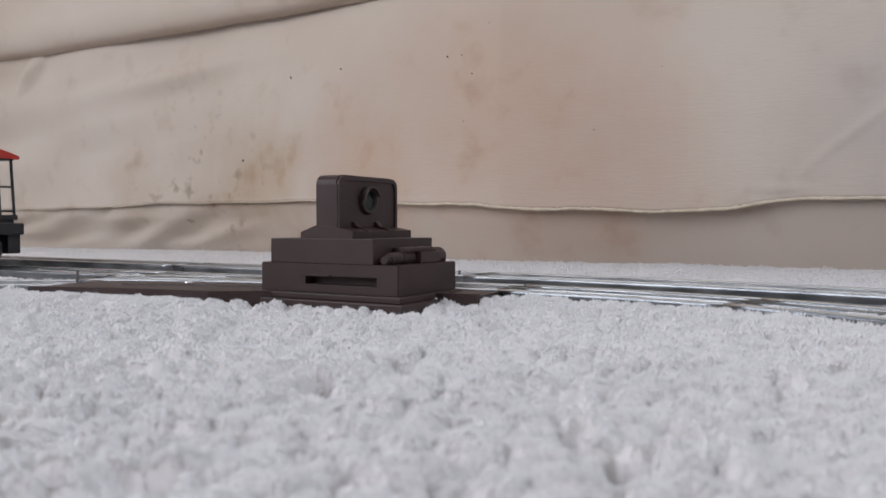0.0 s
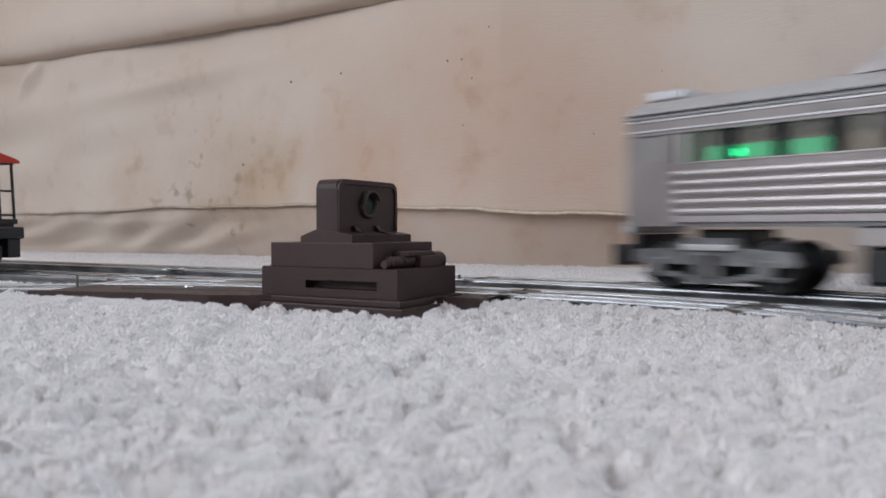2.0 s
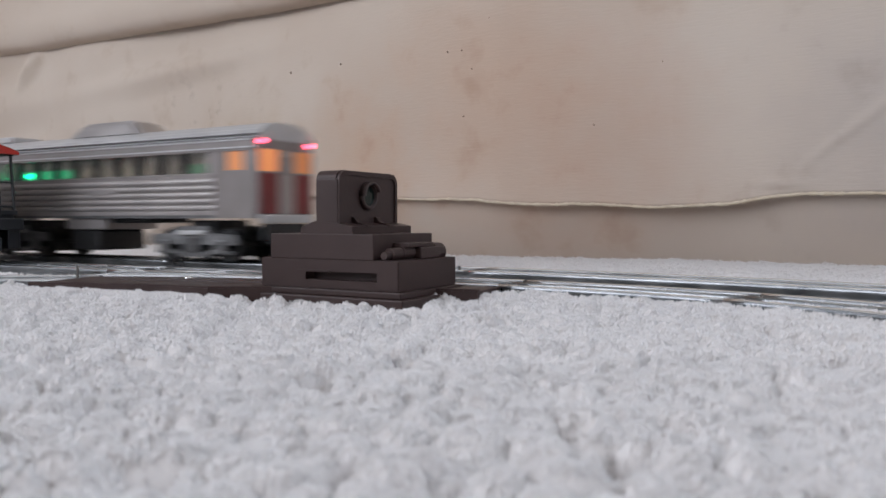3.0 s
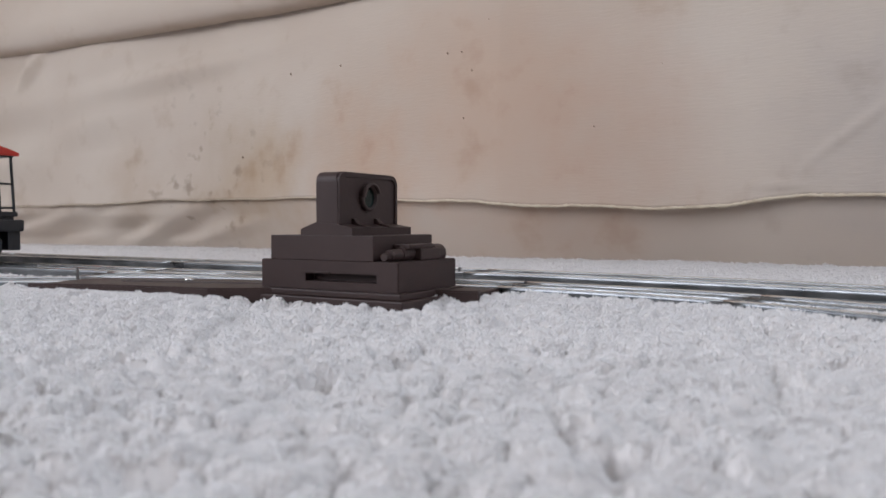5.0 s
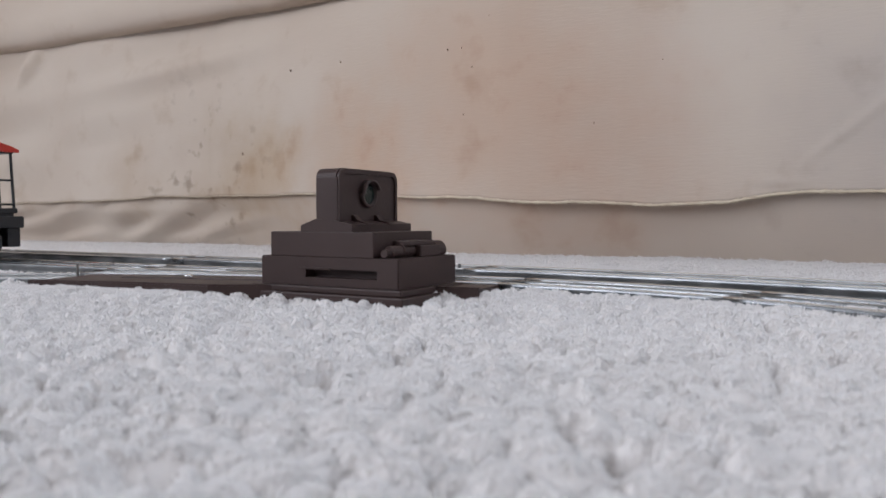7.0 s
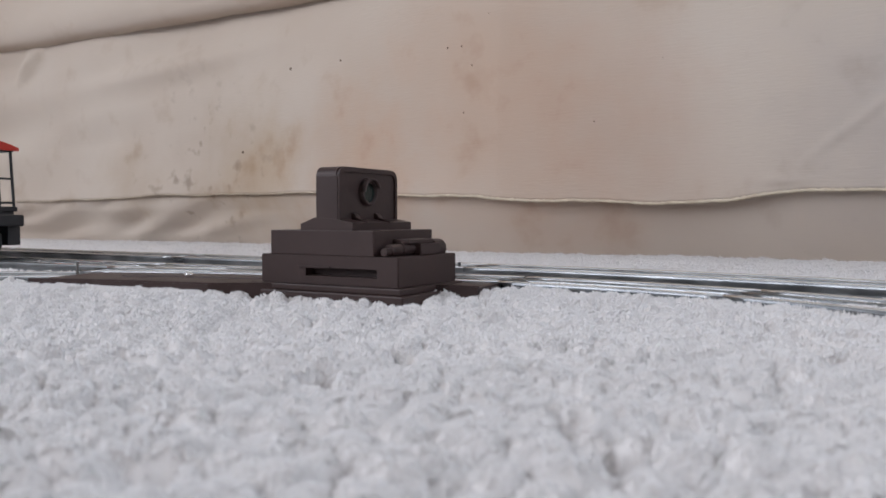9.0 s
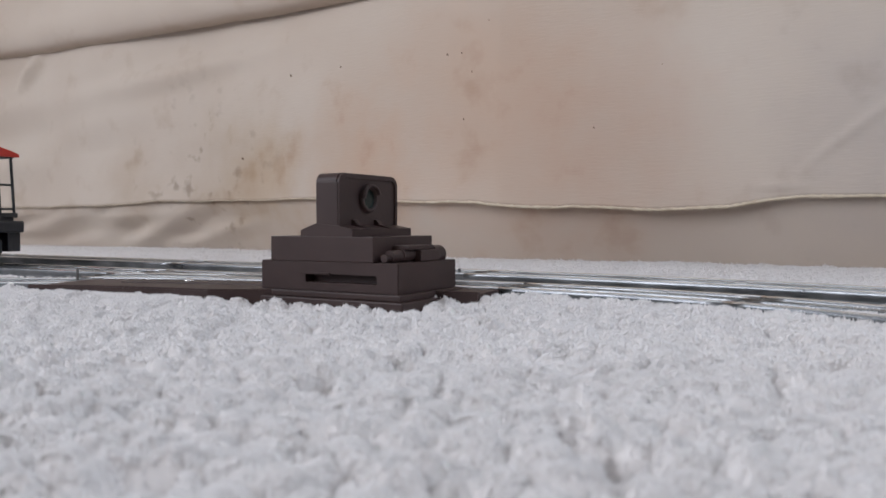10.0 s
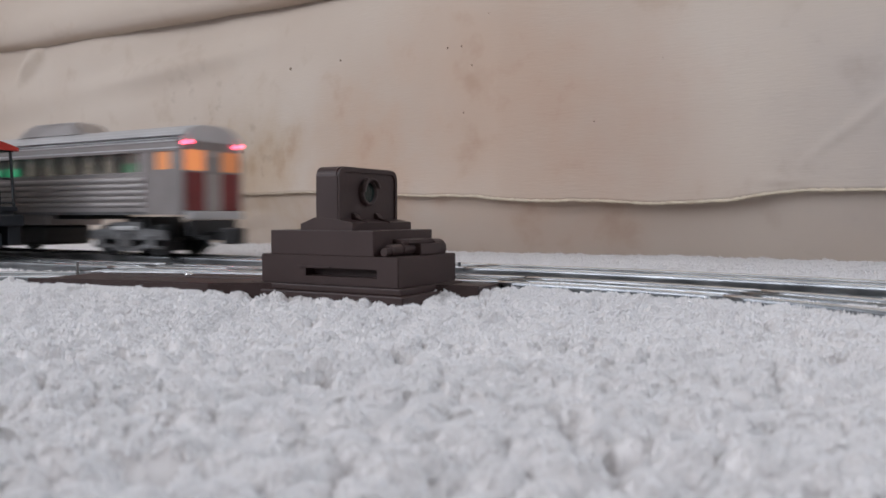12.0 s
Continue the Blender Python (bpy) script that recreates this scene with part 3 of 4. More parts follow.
    back, face = ring_at(-0.0765, 0.0, 0.0495, z0, z1), ring_at(-0.0765, 0.0, 0.0, z0, z1)
    mouth, deep = ring_at(-0.0500, -0.0110, 0.0, z0 + 0.0040, z0 + 0.0078), ring_at(-0.0500, -0.0110, 0.0062, z0 + 0.0040, z0 + 0.0078)
    low.faces.new(back)
    low.faces.new(deep)
    for p, q in ((back, face), (face, mouth), (mouth, deep)):
        for k in range(4):
            low.faces.new((p[k], p[(k + 1) % 4], q[(k + 1) % 4], q[k]))
    outer = [e for e in low.edges if all(v in back + face for v in e.verts)]
    bmesh.ops.bevel(low, geom=outer, offset=0.0004, segments=2, affect="EDGES")
    lower = bit("lower_housing", low)
    bit("slot_lip", boxed(-0.054, -0.036, -0.0006, 0.0004, z0 + 0.0076, z0 + 0.0084), under=lower)
    up = boxed(-0.0705, -0.0128, 0.0, 0.0490, z1, z2, bevel=0.0003)
    upper = bit("upper_housing", up)
    # end lug stepping out at the far end of the long side
    bit("end_lug", boxed(-0.0732, -0.0700, 0.004, 0.046, z1 - 0.001, z2 - 0.0002, bevel=0.0005), under=upper)
    # lamp foot: a low wedge
    foot = bmesh.new()
    extrude(foot, [(-0.0535, z2), (-0.0245, z2), (-0.0245, z2 + 0.0034), (-0.0335, z2 + 0.0050), (-0.0450, z2 + 0.0058), (-0.0535, z2 + 0.0028)], "y", 0.001, 0.0485)
    bit("lamp_foot", foot)

    def slab(y0, y1, a, b, r):
        """Upright slab outline with rounded upper corners: y, z."""
        pts = [(y0, a), (y1, a)]
        pts += [(y1 - r + r * math.cos(k), b - r + r * math.sin(k)) for k in [i * math.pi / 12 for i in range(7)]]
        pts += [(y0 + r + r * math.cos(k), b - r + r * math.sin(k)) for k in [math.pi / 2 + i * math.pi / 12 for i in range(7)]]
        return pts
    a, b = z2 + 0.003, z2 + 0.0284
    head = extrude(bmesh.new(), slab(0.0015, 0.0485, a, b, 0.0045), "x", -0.0470, -0.0352)
    bmesh.ops.bevel(head, geom=[e for e in head.edges if abs(e.verts[0].co.x + 0.0352) < 1e-5 and abs(e.verts[1].co.x + 0.0352) < 1e-5 and min(v.co.z for v in e.verts) > a], offset=0.0008, segments=2, affect="EDGES")
    lamp = bit("lamp_housing", head)
    # raised rim round the broad face
    rim = bmesh.new()
    o1, o2 = slab(0.0018, 0.0482, a, b - 0.0003, 0.0045), slab(0.0036, 0.0464, a + 0.001, b - 0.0022, 0.0034)
    ro, ri = [[rim.verts.new((x, y, z)) for y, z in o] for x, o in ((-0.0344, o1), (-0.0344, o2))]
    bo, bi = [[rim.verts.new((x, y, z)) for y, z in o] for x, o in ((-0.0356, o1), (-0.0356, o2))]
    n = len(ro)
    for i in range(n):
        j = (i + 1) % n
        rim.faces.new((ro[i], ro[j], ri[j], ri[i]))
        rim.faces.new((ro[i], bo[i], bo[j], ro[j]))
        rim.faces.new((ri[i], ri[j], bi[j], bi[i]))
    bit("face_rim", rim, under=lamp)
    # lens tube with its hood
    cy, cz = 0.0240, z2 + 0.0172
    tube = bmesh.new()
    ring = [(0.0064, -0.0352), (0.0064, -0.0338), (0.0058, -0.0332), (0.0049, -0.0332), (0.0046, -0.0350)]
    rows = [[tube.verts.new((x, cy + r * math.cos(2 * math.pi * k / 24), cz + r * math.sin(2 * math.pi * k / 24))) for r, x in ring] for k in range(24)]
    for k in range(24):
        p, q = rows[k], rows[(k + 1) % 24]
        for j in range(4):
            tube.faces.new((p[j], p[j + 1], q[j + 1], q[j]))
    tb = bit("lens_tube", tube, under=lamp, smooth=True)
    bit("lens", rod(bmesh.new(), (-0.0352, cy, cz), (-0.0345, cy, cz), 0.0047, 20), M_LENS, "dark green lens", under=lamp)
    hood = bmesh.new()
    arc = [math.radians(20 + 160 * k / 12) for k in range(13)]
    hv = [[hood.verts.new((x, cy + r * math.cos(w), cz + r * math.sin(w))) for w in arc] for x, r in ((-0.0352, 0.0066), (-0.0316, 0.0066), (-0.0316, 0.0056), (-0.0352, 0.0058))]
    for j in range(4):
        for k in range(12):
            hood.faces.new((hv[j][k], hv[j][k + 1], hv[(j + 1) % 4][k + 1], hv[(j + 1) % 4][k]))
    bit("lens_hood", hood, under=lamp, smooth=True)
    for y in (0.0135, 0.031):
        br = extrude(bmesh.new(), [(-0.0353, z2 + 0.0076), (-0.0353, z2 + 0.0040), (-0.0262, z2 + 0.0030), (-0.0266, z2 + 0.0038), (-0.0320, z2 + 0.0052), (-0.0340, z2 + 0.0074)], "y", y - 0.0016, y + 0.0016)
        bit("bracket", br, under=lamp)
    ledge = z1
    sc = rod(bmesh.new(), (-0.0080, 0.0010, ledge + 0.0020), (-0.0080, 0.0050, ledge + 0.0020), 0.0017, 12)
    rod(sc, (-0.0080, 0.0050, ledge + 0.0026), (-0.0080, 0.0130, ledge + 0.0026), 0.0026, 14)
    rod(sc, (-0.0080, 0.0130, ledge + 0.0030), (-0.0080, 0.0240, ledge + 0.0030), 0.0031, 14)
    bit("terminal_screw", sc)
    tbk = boxed(-0.0140, -0.0022, 0.0220, 0.0390, ledge, ledge + 0.0052, bevel=0.0005)
    box(tbk, -0.0146, -0.0040, 0.0150, 0.0360, ledge + 0.0052, ledge + 0.0072, bevel=0.0004)
    bit("terminal_block", tbk)
    bit("end_knob", rod(bmesh.new(), (-0.0080, 0.0390, ledge + 0.0024), (-0.0080, 0.0468, ledge + 0.0024), 0.0044, 18))
    return t


turnout()


# ---- caboose standing on the straight leg ----
def wheel_set(x, parent, half=GAUGE / 2 + 0.0006, r=0.0095):
    """Two flanged wheels on an axle, under a truck; z 0 is the rail top."""
    for s in (-1, 1):
        bm = rod(bmesh.new(), (x, s * half - s * 0.001, r), (x, s * half + s * 0.0042, r), r, 24)
        rod(bm, (x, s * half - s * 0.0022, r), (x, s * half - s * 0.001, r), r + 0.0012, 24)
        rod(bm, (x, s * half + s * 0.0042, r), (x, s * half + s * 0.0050, r), r * 0.55, 16)
        part("wheel", bm, M_WHEEL, parent, smooth=False)
    part("axle", rod(bmesh.new(), (x, -half, r), (x, half, r), 0.0016, 8), M_WHEEL, parent)


def caboose():
    s = 0.4090
    h = radians(153.5)
    L, W = 0.15, 0.056
    mid = (NEAR0[0] + math.cos(h) * (s + L / 2), NEAR0[1] + math.sin(h) * (s + L / 2))
    t = thing("caboose", Matrix.Translation((*mid, RAIL)) @ Matrix.Rotation(h, 4, "Z"), "black toy caboose with red roof and railed end platform", "toy caboose")
    # local +x points away along the leg; the seen end is at -x
    e = -L / 2
    body = boxed(e + 0.044, -e - 0.044, -W / 2, W / 2, 0.0372, 0.078, bevel=0.001)
    cab = part("body", body, M_TRUCK, t, "dark grey cabin body")
    for sgn in (-1, 1):
        for x in (-0.012, 0.012):
            part("window", boxed(x - 0.006, x + 0.006, sgn * W / 2 - 0.0006, sgn * W / 2 + 0.0006, 0.054, 0.067), M_BLACK, cab)
    roof = extrude(bmesh.new(), [(-W / 2 - 0.003, 0.0790), (-W / 2 - 0.003, 0.0812)] + [(y * (W / 2 + 0.003), 0.0812 + 0.0062 * (1 - y * y)) for y in (-0.8, -0.5, -0.2, 0.2, 0.5, 0.8)] + [(W / 2 + 0.003, 0.0812), (W / 2 + 0.003, 0.0790)], "x", e + 0.0015, -e - 0.0015)
    part("roof", roof, M_RED, t, "red curved roof")
    part("roof_lining", boxed(e + 0.004, -e - 0.004, -W / 2, W / 2, 0.0780, 0.0790), M_BLACK, t)
    deck = boxed(e, -e, -W / 2, W / 2, 0.0335, 0.0372, bevel=0.0005)
    box(deck, e + 0.002, -e - 0.002, -W / 2 + 0.002, W / 2 - 0.002, 0.0235, 0.0335)
    part("deck", deck, M_BLACK, t)
    for d in (-1, 1):
        x0 = d * (L / 2 - 0.0015)
        x1 = d * (L / 2 - 0.0045)
        for y in (-W / 2 + 0.002, W / 2 - 0.002):
            bm = bmesh.new()
            rod(bm, (x0, y, 0.037), (x1, y, 0.080), 0.0011, 8)
            part("end_post", bm, M_BLACK, t)
        bm = bmesh.new()
        for z in (0.0400, 0.0580):
            f = (z - 0.033) / 0.047
            rod(bm, (x0 + (x1 - x0) * f, -W / 2 + 0.002, z), (x0 + (x1 - x0) * f, W / 2 - 0.002, z), 0.0008, 8)
        part("end_rail", bm, M_BLACK, t)
        bm = bmesh.new()
        for y in (-0.0145, -0.0040):
            rod(bm, (x0 + d * 0.001, y, 0.033), (x1 + d * 0.001, y, 0.082), 0.0010, 8)
        for k in range(7):
            z = 0.038 + k * 0.0063
            xx = x0 + (x1 - x0) * (z - 0.033) / 0.047 + d * 0.001
            rod(bm, (xx, -0.0145, z), (xx, -0.0040, z), 0.0007, 8)
        part("ladder", bm, M_BLACK, t)
        for y in (-W / 2, W / 2 - 0.012):
            part("step", boxed(d * (L / 2 - 0.001) - 0.005, d * (L / 2 - 0.001) + 0.005, y + 0.001, y + 0.011, 0.0085, 0.0235, bevel=0.0006), M_BLACK, t)
        part("end_sill", boxed(d * (L / 2 + 0.002) - 0.007, d * (L / 2 + 0.002) + 0.007, -W / 2 + 0.001, W / 2 - 0.001, 0.0225, 0.0312, bevel=0.0012), M_BLACK, t)
        cp = boxed(min(d * (L / 2 - 0.02), d * (L / 2 + 0.010)), max(d * (L / 2 - 0.02), d * (L / 2 + 0.010)), -0.004, 0.004, 0.010, 0.0150, bevel=0.0006)
        box(cp, d * (L / 2 + 0.010) - 0.004, d * (L / 2 + 0.010) + 0.004, -0.006, 0.006, 0.0075, 0.0175, bevel=0.001)
        part("coupler", cp, M_BLACK, t)
        tr = part("truck", boxed(d * 0.040 - 0.026, d * 0.040 + 0.026, -0.022, 0.022, 0.008, 0.0235, bevel=0.0012), M_BLACK, t)
        for x in (-0.016, 0.016):
            wheel_set(d * 0.040 + x, tr)
    return t


caboose()


# ---- the self-propelled passenger car ----
L, W = 0.31, 0.058
WIN0, WIN1, ZW0, ZW1 = L / 2 - 0.0314, L / 2 - 0.2682, 0.0603, 0.0745


def rail_car():
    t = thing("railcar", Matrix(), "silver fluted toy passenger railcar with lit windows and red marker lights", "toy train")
    hw = W / 2
    # local +x points ahead; fluted sides
    n_win = 10
    pitch = (WIN0 - WIN1) / n_win
    for s in (-1, 1):
        prof = [(s * (hw - 0.0014), 0.0320), (s * hw, 0.0320), (s * hw, 0.0350)]
        z = 0.0350
        while z < 0.0570:
            for k in range(1, 8):
                a = math.pi * k / 8
                prof.append((s * (hw + 0.0011 * math.sin(a)), z + 0.0019 * (1 - math.cos(a))))
            prof.append((s * (hw - 0.0003), z + 0.00405))
            z += 0.0045
        prof += [(s * hw, ZW0 - 0.0008), (s * (hw + 0.0006), ZW0 - 0.0006), (s * (hw + 0.0006), ZW0), (s * (hw - 0.0014), ZW0)]
        part("fluted_side", extrude(bmesh.new(), prof, "x", WIN1 - 0.004, WIN0 + 0.004), M_SILVER, t, "silver side with raised flutes")
        lb = [(s * (hw - 0.0014), ZW1), (s * (hw + 0.0005), ZW1), (s * (hw + 0.0005), ZW1 + 0.0008), (s * hw, ZW1 + 0.0010), (s * hw, 0.0828), (s * (hw - 0.0014), 0.0828)]
        for z in (0.0829, 0.0852):
            part("gutter", boxed(-L / 2, L / 2, s * (hw + 0.0004) - 0.0006 - (0.0012 if z > 0.084 and s > 0 else 0), s * (hw + 0.0004) + 0.0006 + (0.0012 if z > 0.084 and s < 0 else 0), z - 0.0003, z + 0.0002), M_TRUCK, t, "dark roof gutter line")
        part("letterboard", extrude(bmesh.new(), lb, "x", -L / 2 + 0.001, L / 2 - 0.001), M_BAND, t, "satin silver band above the windows")
        for k in range(26):
            u = 0.062 - k * 0.0048
            if k % 7 != 3:
                part("lettering_bar", boxed(u - 0.0016, u + 0.0016, s * (hw + 0.0002) - 0.0003, s * (hw + 0.0002) + 0.0003, 0.0776, 0.0802), M_INSIDE, t)
        for k in range(n_win + 1):
            x = WIN0 - k * pitch
            w = 0.0034 if 0 < k < n_win else 0.0022
            part("pillar", boxed(x - w, x + w, s * (hw - 0.0012) - 0.0006, s * (hw - 0.0012) + 0.0006, ZW0, ZW1), M_PILLAR if 0 < k < n_win else M_SILVER, t, "black window pillar" if 0 < k < n_win else "")
        for k in range(n_win):
            x = WIN0 - (k + 0.5) * pitch
            g = part("window_pane", boxed(x - pitch / 2 + 0.0032, x + pitch / 2 - 0.0032, s * (hw - 0.0016) - 0.0002, s * (hw - 0.0016) + 0.0002, ZW0 + 0.0001, ZW1 - 0.0001), M_GLASS, t)
            g.visible_shadow = False
        for z in (ZW1 + 0.0022, 0.0816):
            part("moulding", boxed(-L / 2 + 0.002, L / 2 - 0.002, s * (hw + 0.0002) - 0.0005, s * (hw + 0.0002) + 0.0005, z - 0.0004, z + 0.0004), M_ROOF, t, "thin bright moulding")
        # plaque below the windows
        part("side_plaque", boxed(-0.016, 0.012, s * (hw + 0.0006) - 0.0008, s * (hw + 0.0006) + 0.0008, 0.0470, 0.0515, bevel=0.0003), M_SILVER, t)
    # vestibules at both ends
    for d in (-1, 1):
        x0 = WIN1 - 0.004 if d < 0 else WIN0 + 0.004
        x1 = d * L / 2
        lo, hi = min(x0, x1), max(x0, x1)
        c = (lo + hi) / 2
        for s in (-1, 1):
            ya, yb = s * (hw - 0.0007) - 0.0007, s * (hw - 0.0007) + 0.0007
            pts = [(lo, 0.0300), (hi, 0.0300), (hi, ZW1), (c + 0.0075, ZW1), (c + 0.0075, ZW0 + 0.0015), (c - 0.0075, ZW0 + 0.0015), (c - 0.0075, ZW1), (lo, ZW1)]
            part("vestibule_side", extrude(bmesh.new(), pts, "y", ya, yb), M_BAND, t)
        c = (lo + hi) / 2
        for s in (-1, 1):
            part("vestibule_window", boxed(c - 0.0075, c + 0.0075, s * (hw - 0.0012) - 0.0004, s * (hw - 0.0012) + 0.0004, ZW0 + 0.0015, ZW1), M_AMBER_SIDE if d < 0 else M_INSIDE, t, "vestibule window glowing amber" if d < 0 else "dim vestibule window")
            part("door_seam", boxed(lo + 0.0055, lo + 0.0062, s * hw - 0.0003, s * hw + 0.0002, 0.0315, ZW0), M_INSIDE, t)
        # end wall
        xe, xi = x1, x1 - d * 0.0012
        a, b = min(xe, xi), max(xe, xi)
        bm = boxed(a, b, -hw + 0.0014, hw - 0.0014, 0.0758, 0.0828)
        box(bm, a, b, -hw + 0.0014, -0.0262, 0.0300, 0.0758)
        box(bm, a, b, 0.0262, hw - 0.0014, 0.0300, 0.0758)
        box(bm, a, b, -0.0262, -0.0080, 0.0600, 0.0612)
        box(bm, a, b, 0.0080, 0.0262, 0.0600, 0.0612)
        part("end_wall", bm, M_BAND, t)
        for s in (-1, 1):
            y0, y1 = sorted((s * 0.0080, s * 0.0262))
            part("end_window", boxed(min(xe, xe - d * 0.0008), max(xe, xe - d * 0.0008), y0, y1, 0.0612, 0.0758), (M_AMBER if s > 0 else M_AMBER_DIM) if d < 0 else M_INSIDE, t, "end window glowing amber" if d < 0 else "dim end window")
            part("end_panel", boxed(min(xe + d * 0.0006, xi), max(xe + d * 0.0006, xi), y0, y1, 0.0330, 0.0600, bevel=0.0003), M_MAROON, t, "maroon end panel")
        dr = boxed(min(xe + d * 0.001, xi), max(xe + d * 0.001, xi), -0.0078, 0.0078, 0.0310, 0.0756, bevel=0.0004)
        door = part("end_door", dr, M_SILVER, t)
        part("door_window", boxed(min(xe + d * 0.0012, xe), max(xe + d * 0.0012, xe), -0.0042, 0.0042, 0.0590, 0.0715), M_INSIDE, door)
        part("anticlimber", boxed(min(x1 - d * 0.001, x1 + d * 0.0048), max(x1 - d * 0.001, x1 + d * 0.0048), -0.0255, 0.0255, 0.0265, 0.0325, bevel=0.001), M_ROOF, t, "pale silver bumper ledge")
        part("pilot", boxed(min(x1 - d * 0.003, x1 + d * 0.002), max(x1 - d * 0.003, x1 + d * 0.002), -0.022, 0.022, 0.0150, 0.0262, bevel=0.001), M_WHEEL, t)
        for s in (-1, 1):
            bm = rod(bmesh.new(), (x1 - d * 0.001, s * 0.0245, 0.0806), (x1 + d * 0.0022, s * 0.0245, 0.0806), 0.0015, 12)
            part("marker_light", bm, M_PINK if d < 0 else M_INSIDE, t, "glowing red marker light" if d < 0 else "unlit marker light")
        cp = boxed(min(d * (L / 2 - 0.012), d * (L / 2 + 0.022)), max(d * (L / 2 - 0.012), d * (L / 2 + 0.022)), -0.0045, 0.0045, 0.0115, 0.0180, bevel=0.0006)
        box(cp, d * (L / 2 + 0.020) - 0.005, d * (L / 2 + 0.020) + 0.005, -0.0075, 0.0075, 0.0090, 0.0205, bevel=0.0012)
        part("coupler", cp, M_WHEEL, t)
    # roof: a shallow arch with lengthwise ridges
    pts = []
    for k in range(33):
        f = -1 + 2 * k / 32
        y = f * (hw + 0.0004)
        z = 0.0828 + 0.0112 * (1 - abs(f) ** 3.2) + (0.0005 if k % 2 and abs(f) > 0.35 else 0)
        pts.append((y, z))
    part("roof", extrude(bmesh.new(), [(-hw, 0.0822)] + pts + [(hw, 0.0822)], "x", -L / 2 - 0.0005, L / 2 + 0.0005), M_ROOF, t, "ridged silver arched roof")
    # roof blister in the middle
    d0, d1, c0, c1 = L / 2 - 0.098, L / 2 - 0.190, L / 2 - 0.114, L / 2 - 0.170
    bm = bmesh.new()
    low = [(d0, 0.0180), (d1, 0.0180), (d1, -0.0180), (d0, -0.0180)]
    high = [(c0, 0.0125), (c1, 0.0125), (c1, -0.0125), (c0, -0.0125)]
    a = [bm.verts.new((x, y, 0.0905)) for x, y in low]
    b = [bm.verts.new((x, y, 0.1042)) for x, y in high]
    bm.faces.new(a)
    bm.faces.new(b)
    for i in range(4):
        bm.faces.new((a[i], a[(i + 1) % 4], b[(i + 1) % 4], b[i]))
    bmesh.ops.bevel(bm, geom=list(bm.edges), offset=0.0028, segments=3, affect="EDGES")
    dome = part("roof_blister", bm, M_BLISTER, t, "raised silver radiator housing on the roof")
    ft = boxed(L / 2 - 0.022, L / 2 - 0.001, -0.014, 0.014, 0.0940, 0.0990, bevel=0.001)
    part("roof_horn_box", ft, M_ROOF, t)
    # floor, cabin inside, lamps
    part("floor", boxed(-L / 2 + 0.002, L / 2 - 0.002, -hw + 0.0016, hw - 0.0016, 0.0300, 0.0345), M_TRUCK, t)
    part("interior", boxed(WIN1 + 0.002, WIN0 - 0.002, -0.016, 0.016, 0.0345, 0.0618, bevel=0.001), M_INSIDE, t)
    part("cabin_ceiling", boxed(WIN1 + 0.001, WIN0 - 0.001, -hw + 0.0018, hw - 0.0018, 0.0800, 0.0815), M_LINING, t, "pale grey cabin ceiling")
    for x in (WIN0 + 0.002, WIN1 - 0.002):
        part("bulkhead", boxed(x - 0.0006, x + 0.0006, -hw + 0.0018, hw - 0.0018, 0.0345, 0.0822), M_INSIDE, t)
    x = L / 2 - 0.050
    part("cabin_led", boxed(x - 0.0032, x + 0.0032, 0.0150, 0.0170, 0.0630, 0.0664, bevel=0.0006), M_GREEN, t, "glowing green lamp")
    # emitting strips added for the green lamplight spilling across the windows
    for u0, u1, mat in ((0.036, 0.098, M_GREEN_DIM), (0.226, 0.258, M_GREEN_FAINT)):
        part("glow_strip", boxed(L / 2 - u1, L / 2 - u0, 0.0110, 0.0145, 0.0619, 0.0685, bevel=0.0006), mat, t, "green glow strip added behind the windows")
    # underfloor
    part("centre_skirt", boxed(0.000, 0.046, -hw + 0.004, hw - 0.004, 0.0215, 0.0300, bevel=0.0008), M_SILVER, t)
    part("fuel_tank", boxed(0.012, 0.045, -hw + 0.007, hw - 0.007, 0.0055, 0.0213, bevel=0.002), M_WHEEL, t, "deep black underfloor tank")
    part("equipment_box", boxed(-0.042, -0.0008, -hw + 0.010, hw - 0.010, 0.0265, 0.0300, bevel=0.0008), M_WHEEL, t)
    for d in (-1, 1):
        xc = 0.111 if d > 0 else -0.093
        tr = part("truck", boxed(xc - 0.012, xc + 0.012, -0.017, 0.017, 0.012, 0.0285, bevel=0.001), M_WHEEL, t)
        for s in (-1, 1):
            fr = [(xc - 0.042, 0.0130), (xc - 0.039, 0.0118), (xc + 0.039, 0.0118), (xc + 0.042, 0.0130), (xc + 0.040, 0.0185), (xc + 0.018, 0.0198), (xc + 0.013, 0.0245), (xc - 0.013, 0.0245), (xc - 0.018, 0.0198), (xc - 0.040, 0.0185)]
            y0, y1 = sorted((s * 0.0235, s * 0.0262))
            side = part("side_frame", extrude(bmesh.new(), fr, "y", y0, y1), M_FRAME, tr, "dark grey cast truck side frame")
            lo = [(xc - 0.037, 0.0072), (xc - 0.034, 0.0050), (xc - 0.018, 0.0058), (xc - 0.012, 0.0032), (xc + 0.012, 0.0032), (xc + 0.018, 0.0058), (xc + 0.034, 0.0050), (xc + 0.037, 0.0072),
                  (xc + 0.018, 0.0084), (xc + 0.012, 0.0066), (xc - 0.012, 0.0066), (xc - 0.018, 0.0084)]
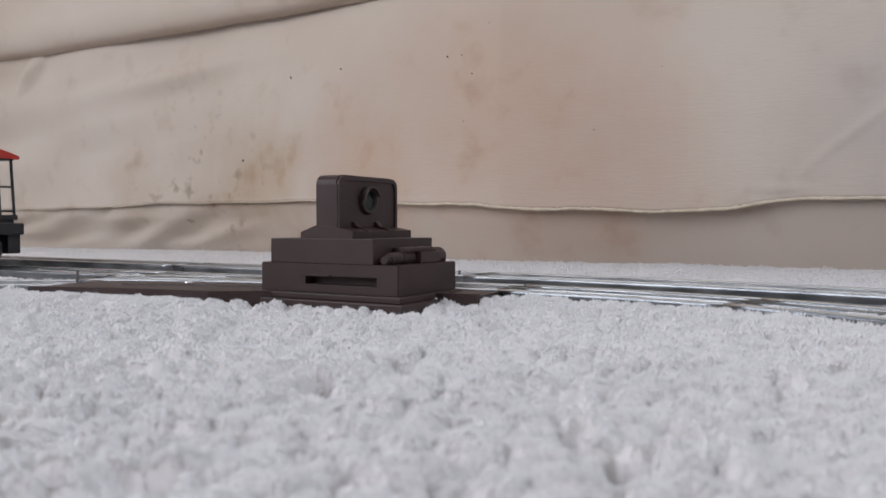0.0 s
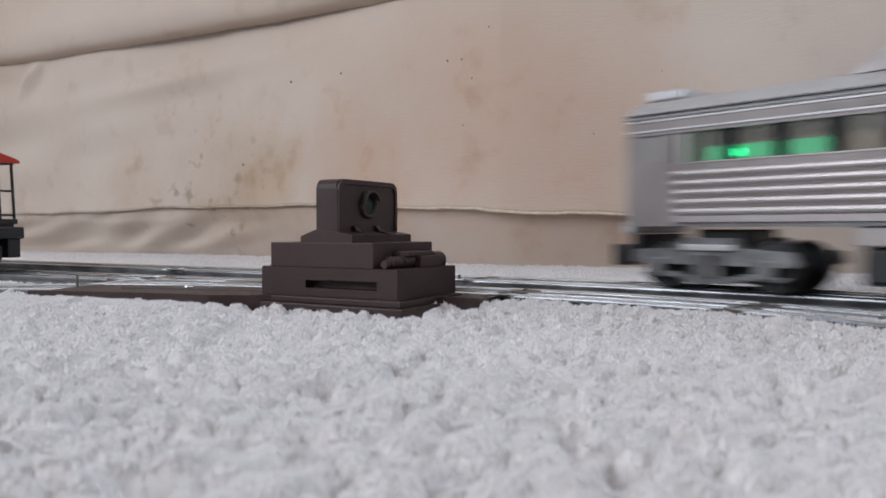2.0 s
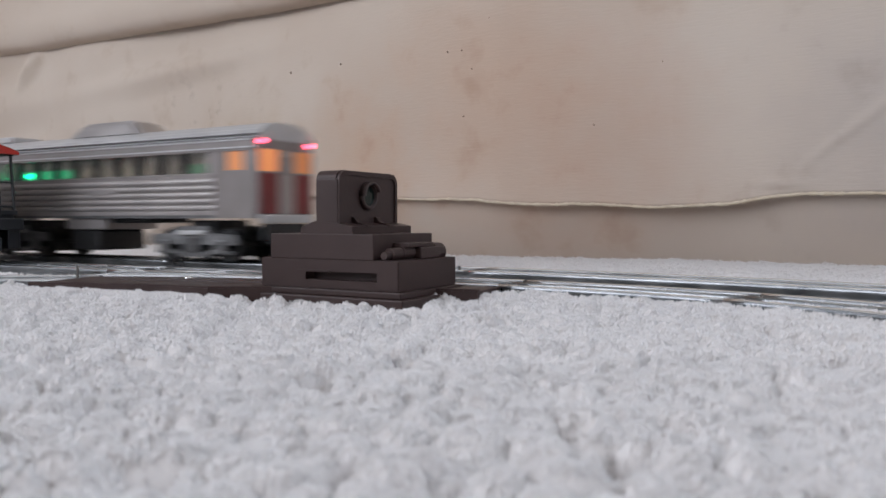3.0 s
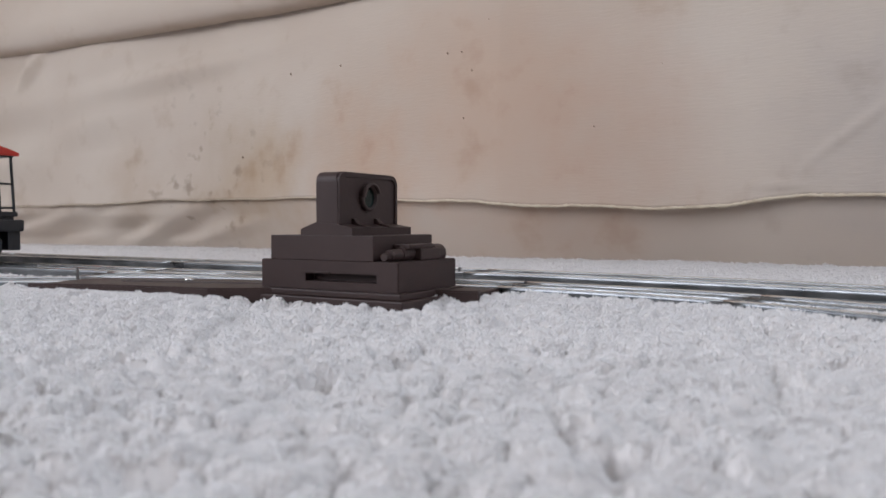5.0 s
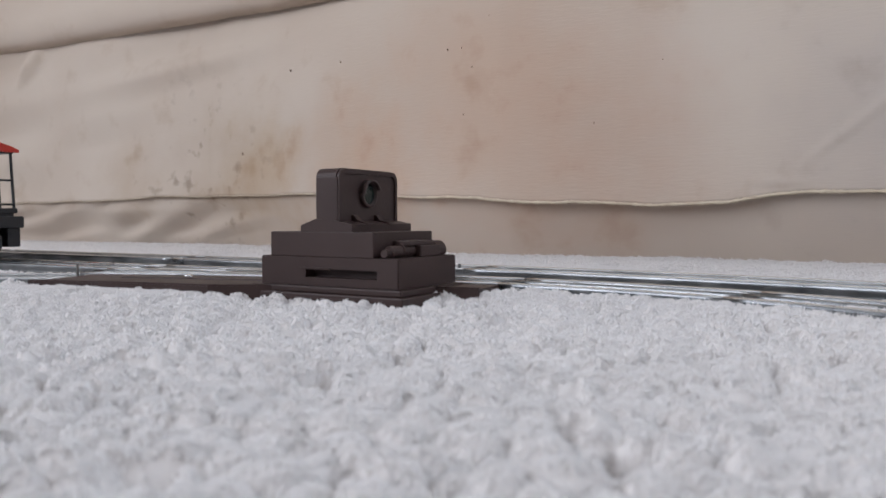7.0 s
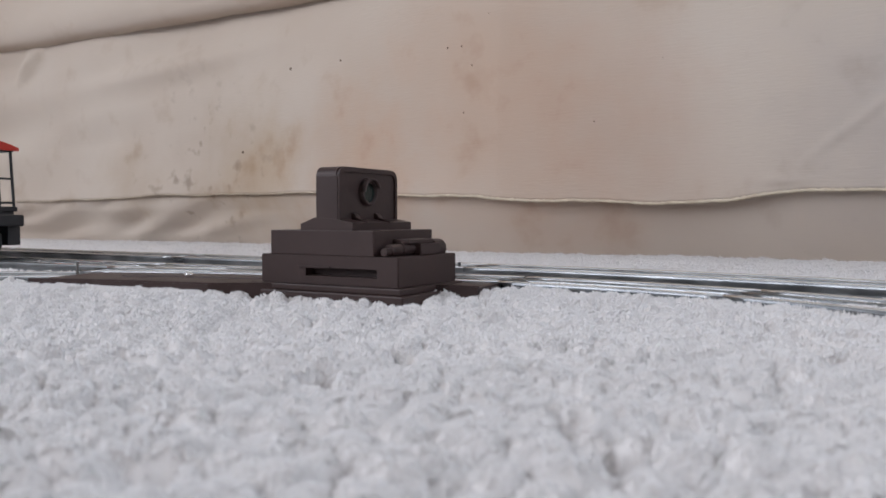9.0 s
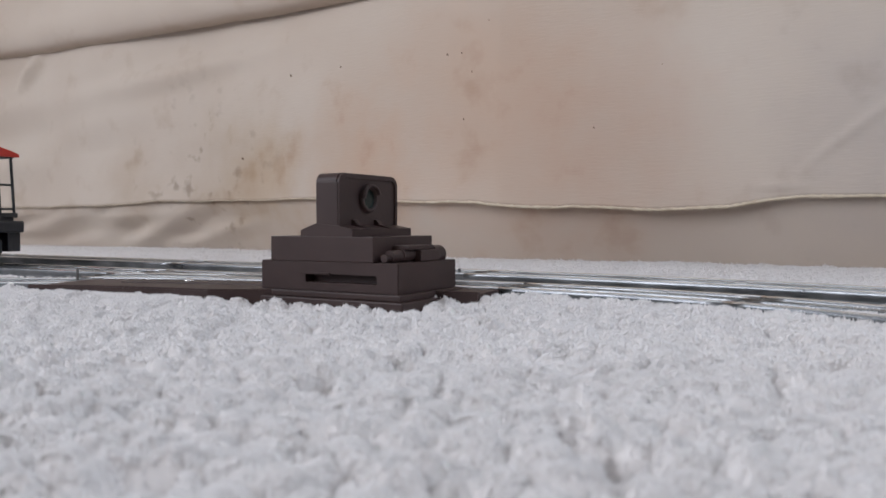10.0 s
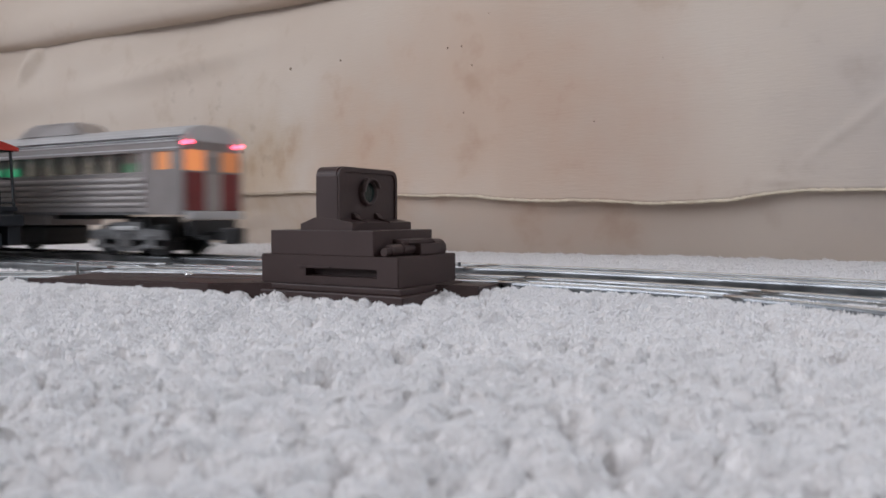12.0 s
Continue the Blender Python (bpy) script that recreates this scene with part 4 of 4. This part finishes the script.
            part("equalizer_bar", extrude(bmesh.new(), lo, "y", y0, y1), M_FRAME, tr)
            for x in (-0.0275, 0.0275):
                part("axle_box", boxed(xc + x - 0.0042, xc + x + 0.0042, s * 0.0270 - 0.0016, s * 0.0270 + 0.0016, 0.0060, 0.0148, bevel=0.0008), M_FRAME, tr)
            sp = bmesh.new()
            for x in (-0.005, 0.0, 0.005):
                rod(sp, (xc + x, s * 0.0270, 0.0065), (xc + x, s * 0.0270, 0.0165), 0.0019, 10)
            part("spring", sp, M_FRAME, tr)
            part("bolster_end", boxed(xc - 0.013, xc + 0.013, s * 0.0272 - 0.0014, s * 0.0272 + 0.0014, 0.0185, 0.0215, bevel=0.0006), M_ROOF, tr)
        for x in (-0.0275, 0.0275):
            wheel_set(xc + x, tr, r=0.0112)
        part("motor_block", boxed(xc - 0.024, xc + 0.024, -0.0125, 0.0125, 0.003, 0.0120, bevel=0.001), M_WHEEL, tr)
    return t


CAR = rail_car()


# ---- what moves ----
LAP = 8.894


def travelled(t):
    """Metres along the loop at t seconds: it gathers speed out of the curve, lap after lap."""
    lap, k = divmod(t - 2.5 + 0.7, LAP)
    k -= 0.7

    def out(k):
        return 0.001 + 0.56 * k + 0.08 * k * k
    if k <= 0.75:
        s = out(k)
    else:
        span = LAP - 0.7 - 0.75
        f = (k - 0.75) / span
        a, va = out(0.75), (0.56 + 0.12) * span
        b, vb = LENGTH + out(-0.7), (0.56 - 0.112) * span
        s = (2 * f ** 3 - 3 * f ** 2 + 1) * a + (f ** 3 - 2 * f ** 2 + f) * va + (3 * f ** 2 - 2 * f ** 3) * b + (f ** 3 - f ** 2) * vb
    return s + lap * LENGTH


def motions():
    rows = []
    for k in range(121):
        t = k * 0.1
        s = travelled(t)
        fx, fy = on_loop(s + 0.098)
        bx, by = on_loop(s - 0.098)
        rows.append((t, pose((fx + bx) / 2, (fy + by) / 2, LOOP_RAIL, 0, 0, math.degrees(math.atan2(fy - by, fx - bx)))))
    walk(CAR, rows)


motions()
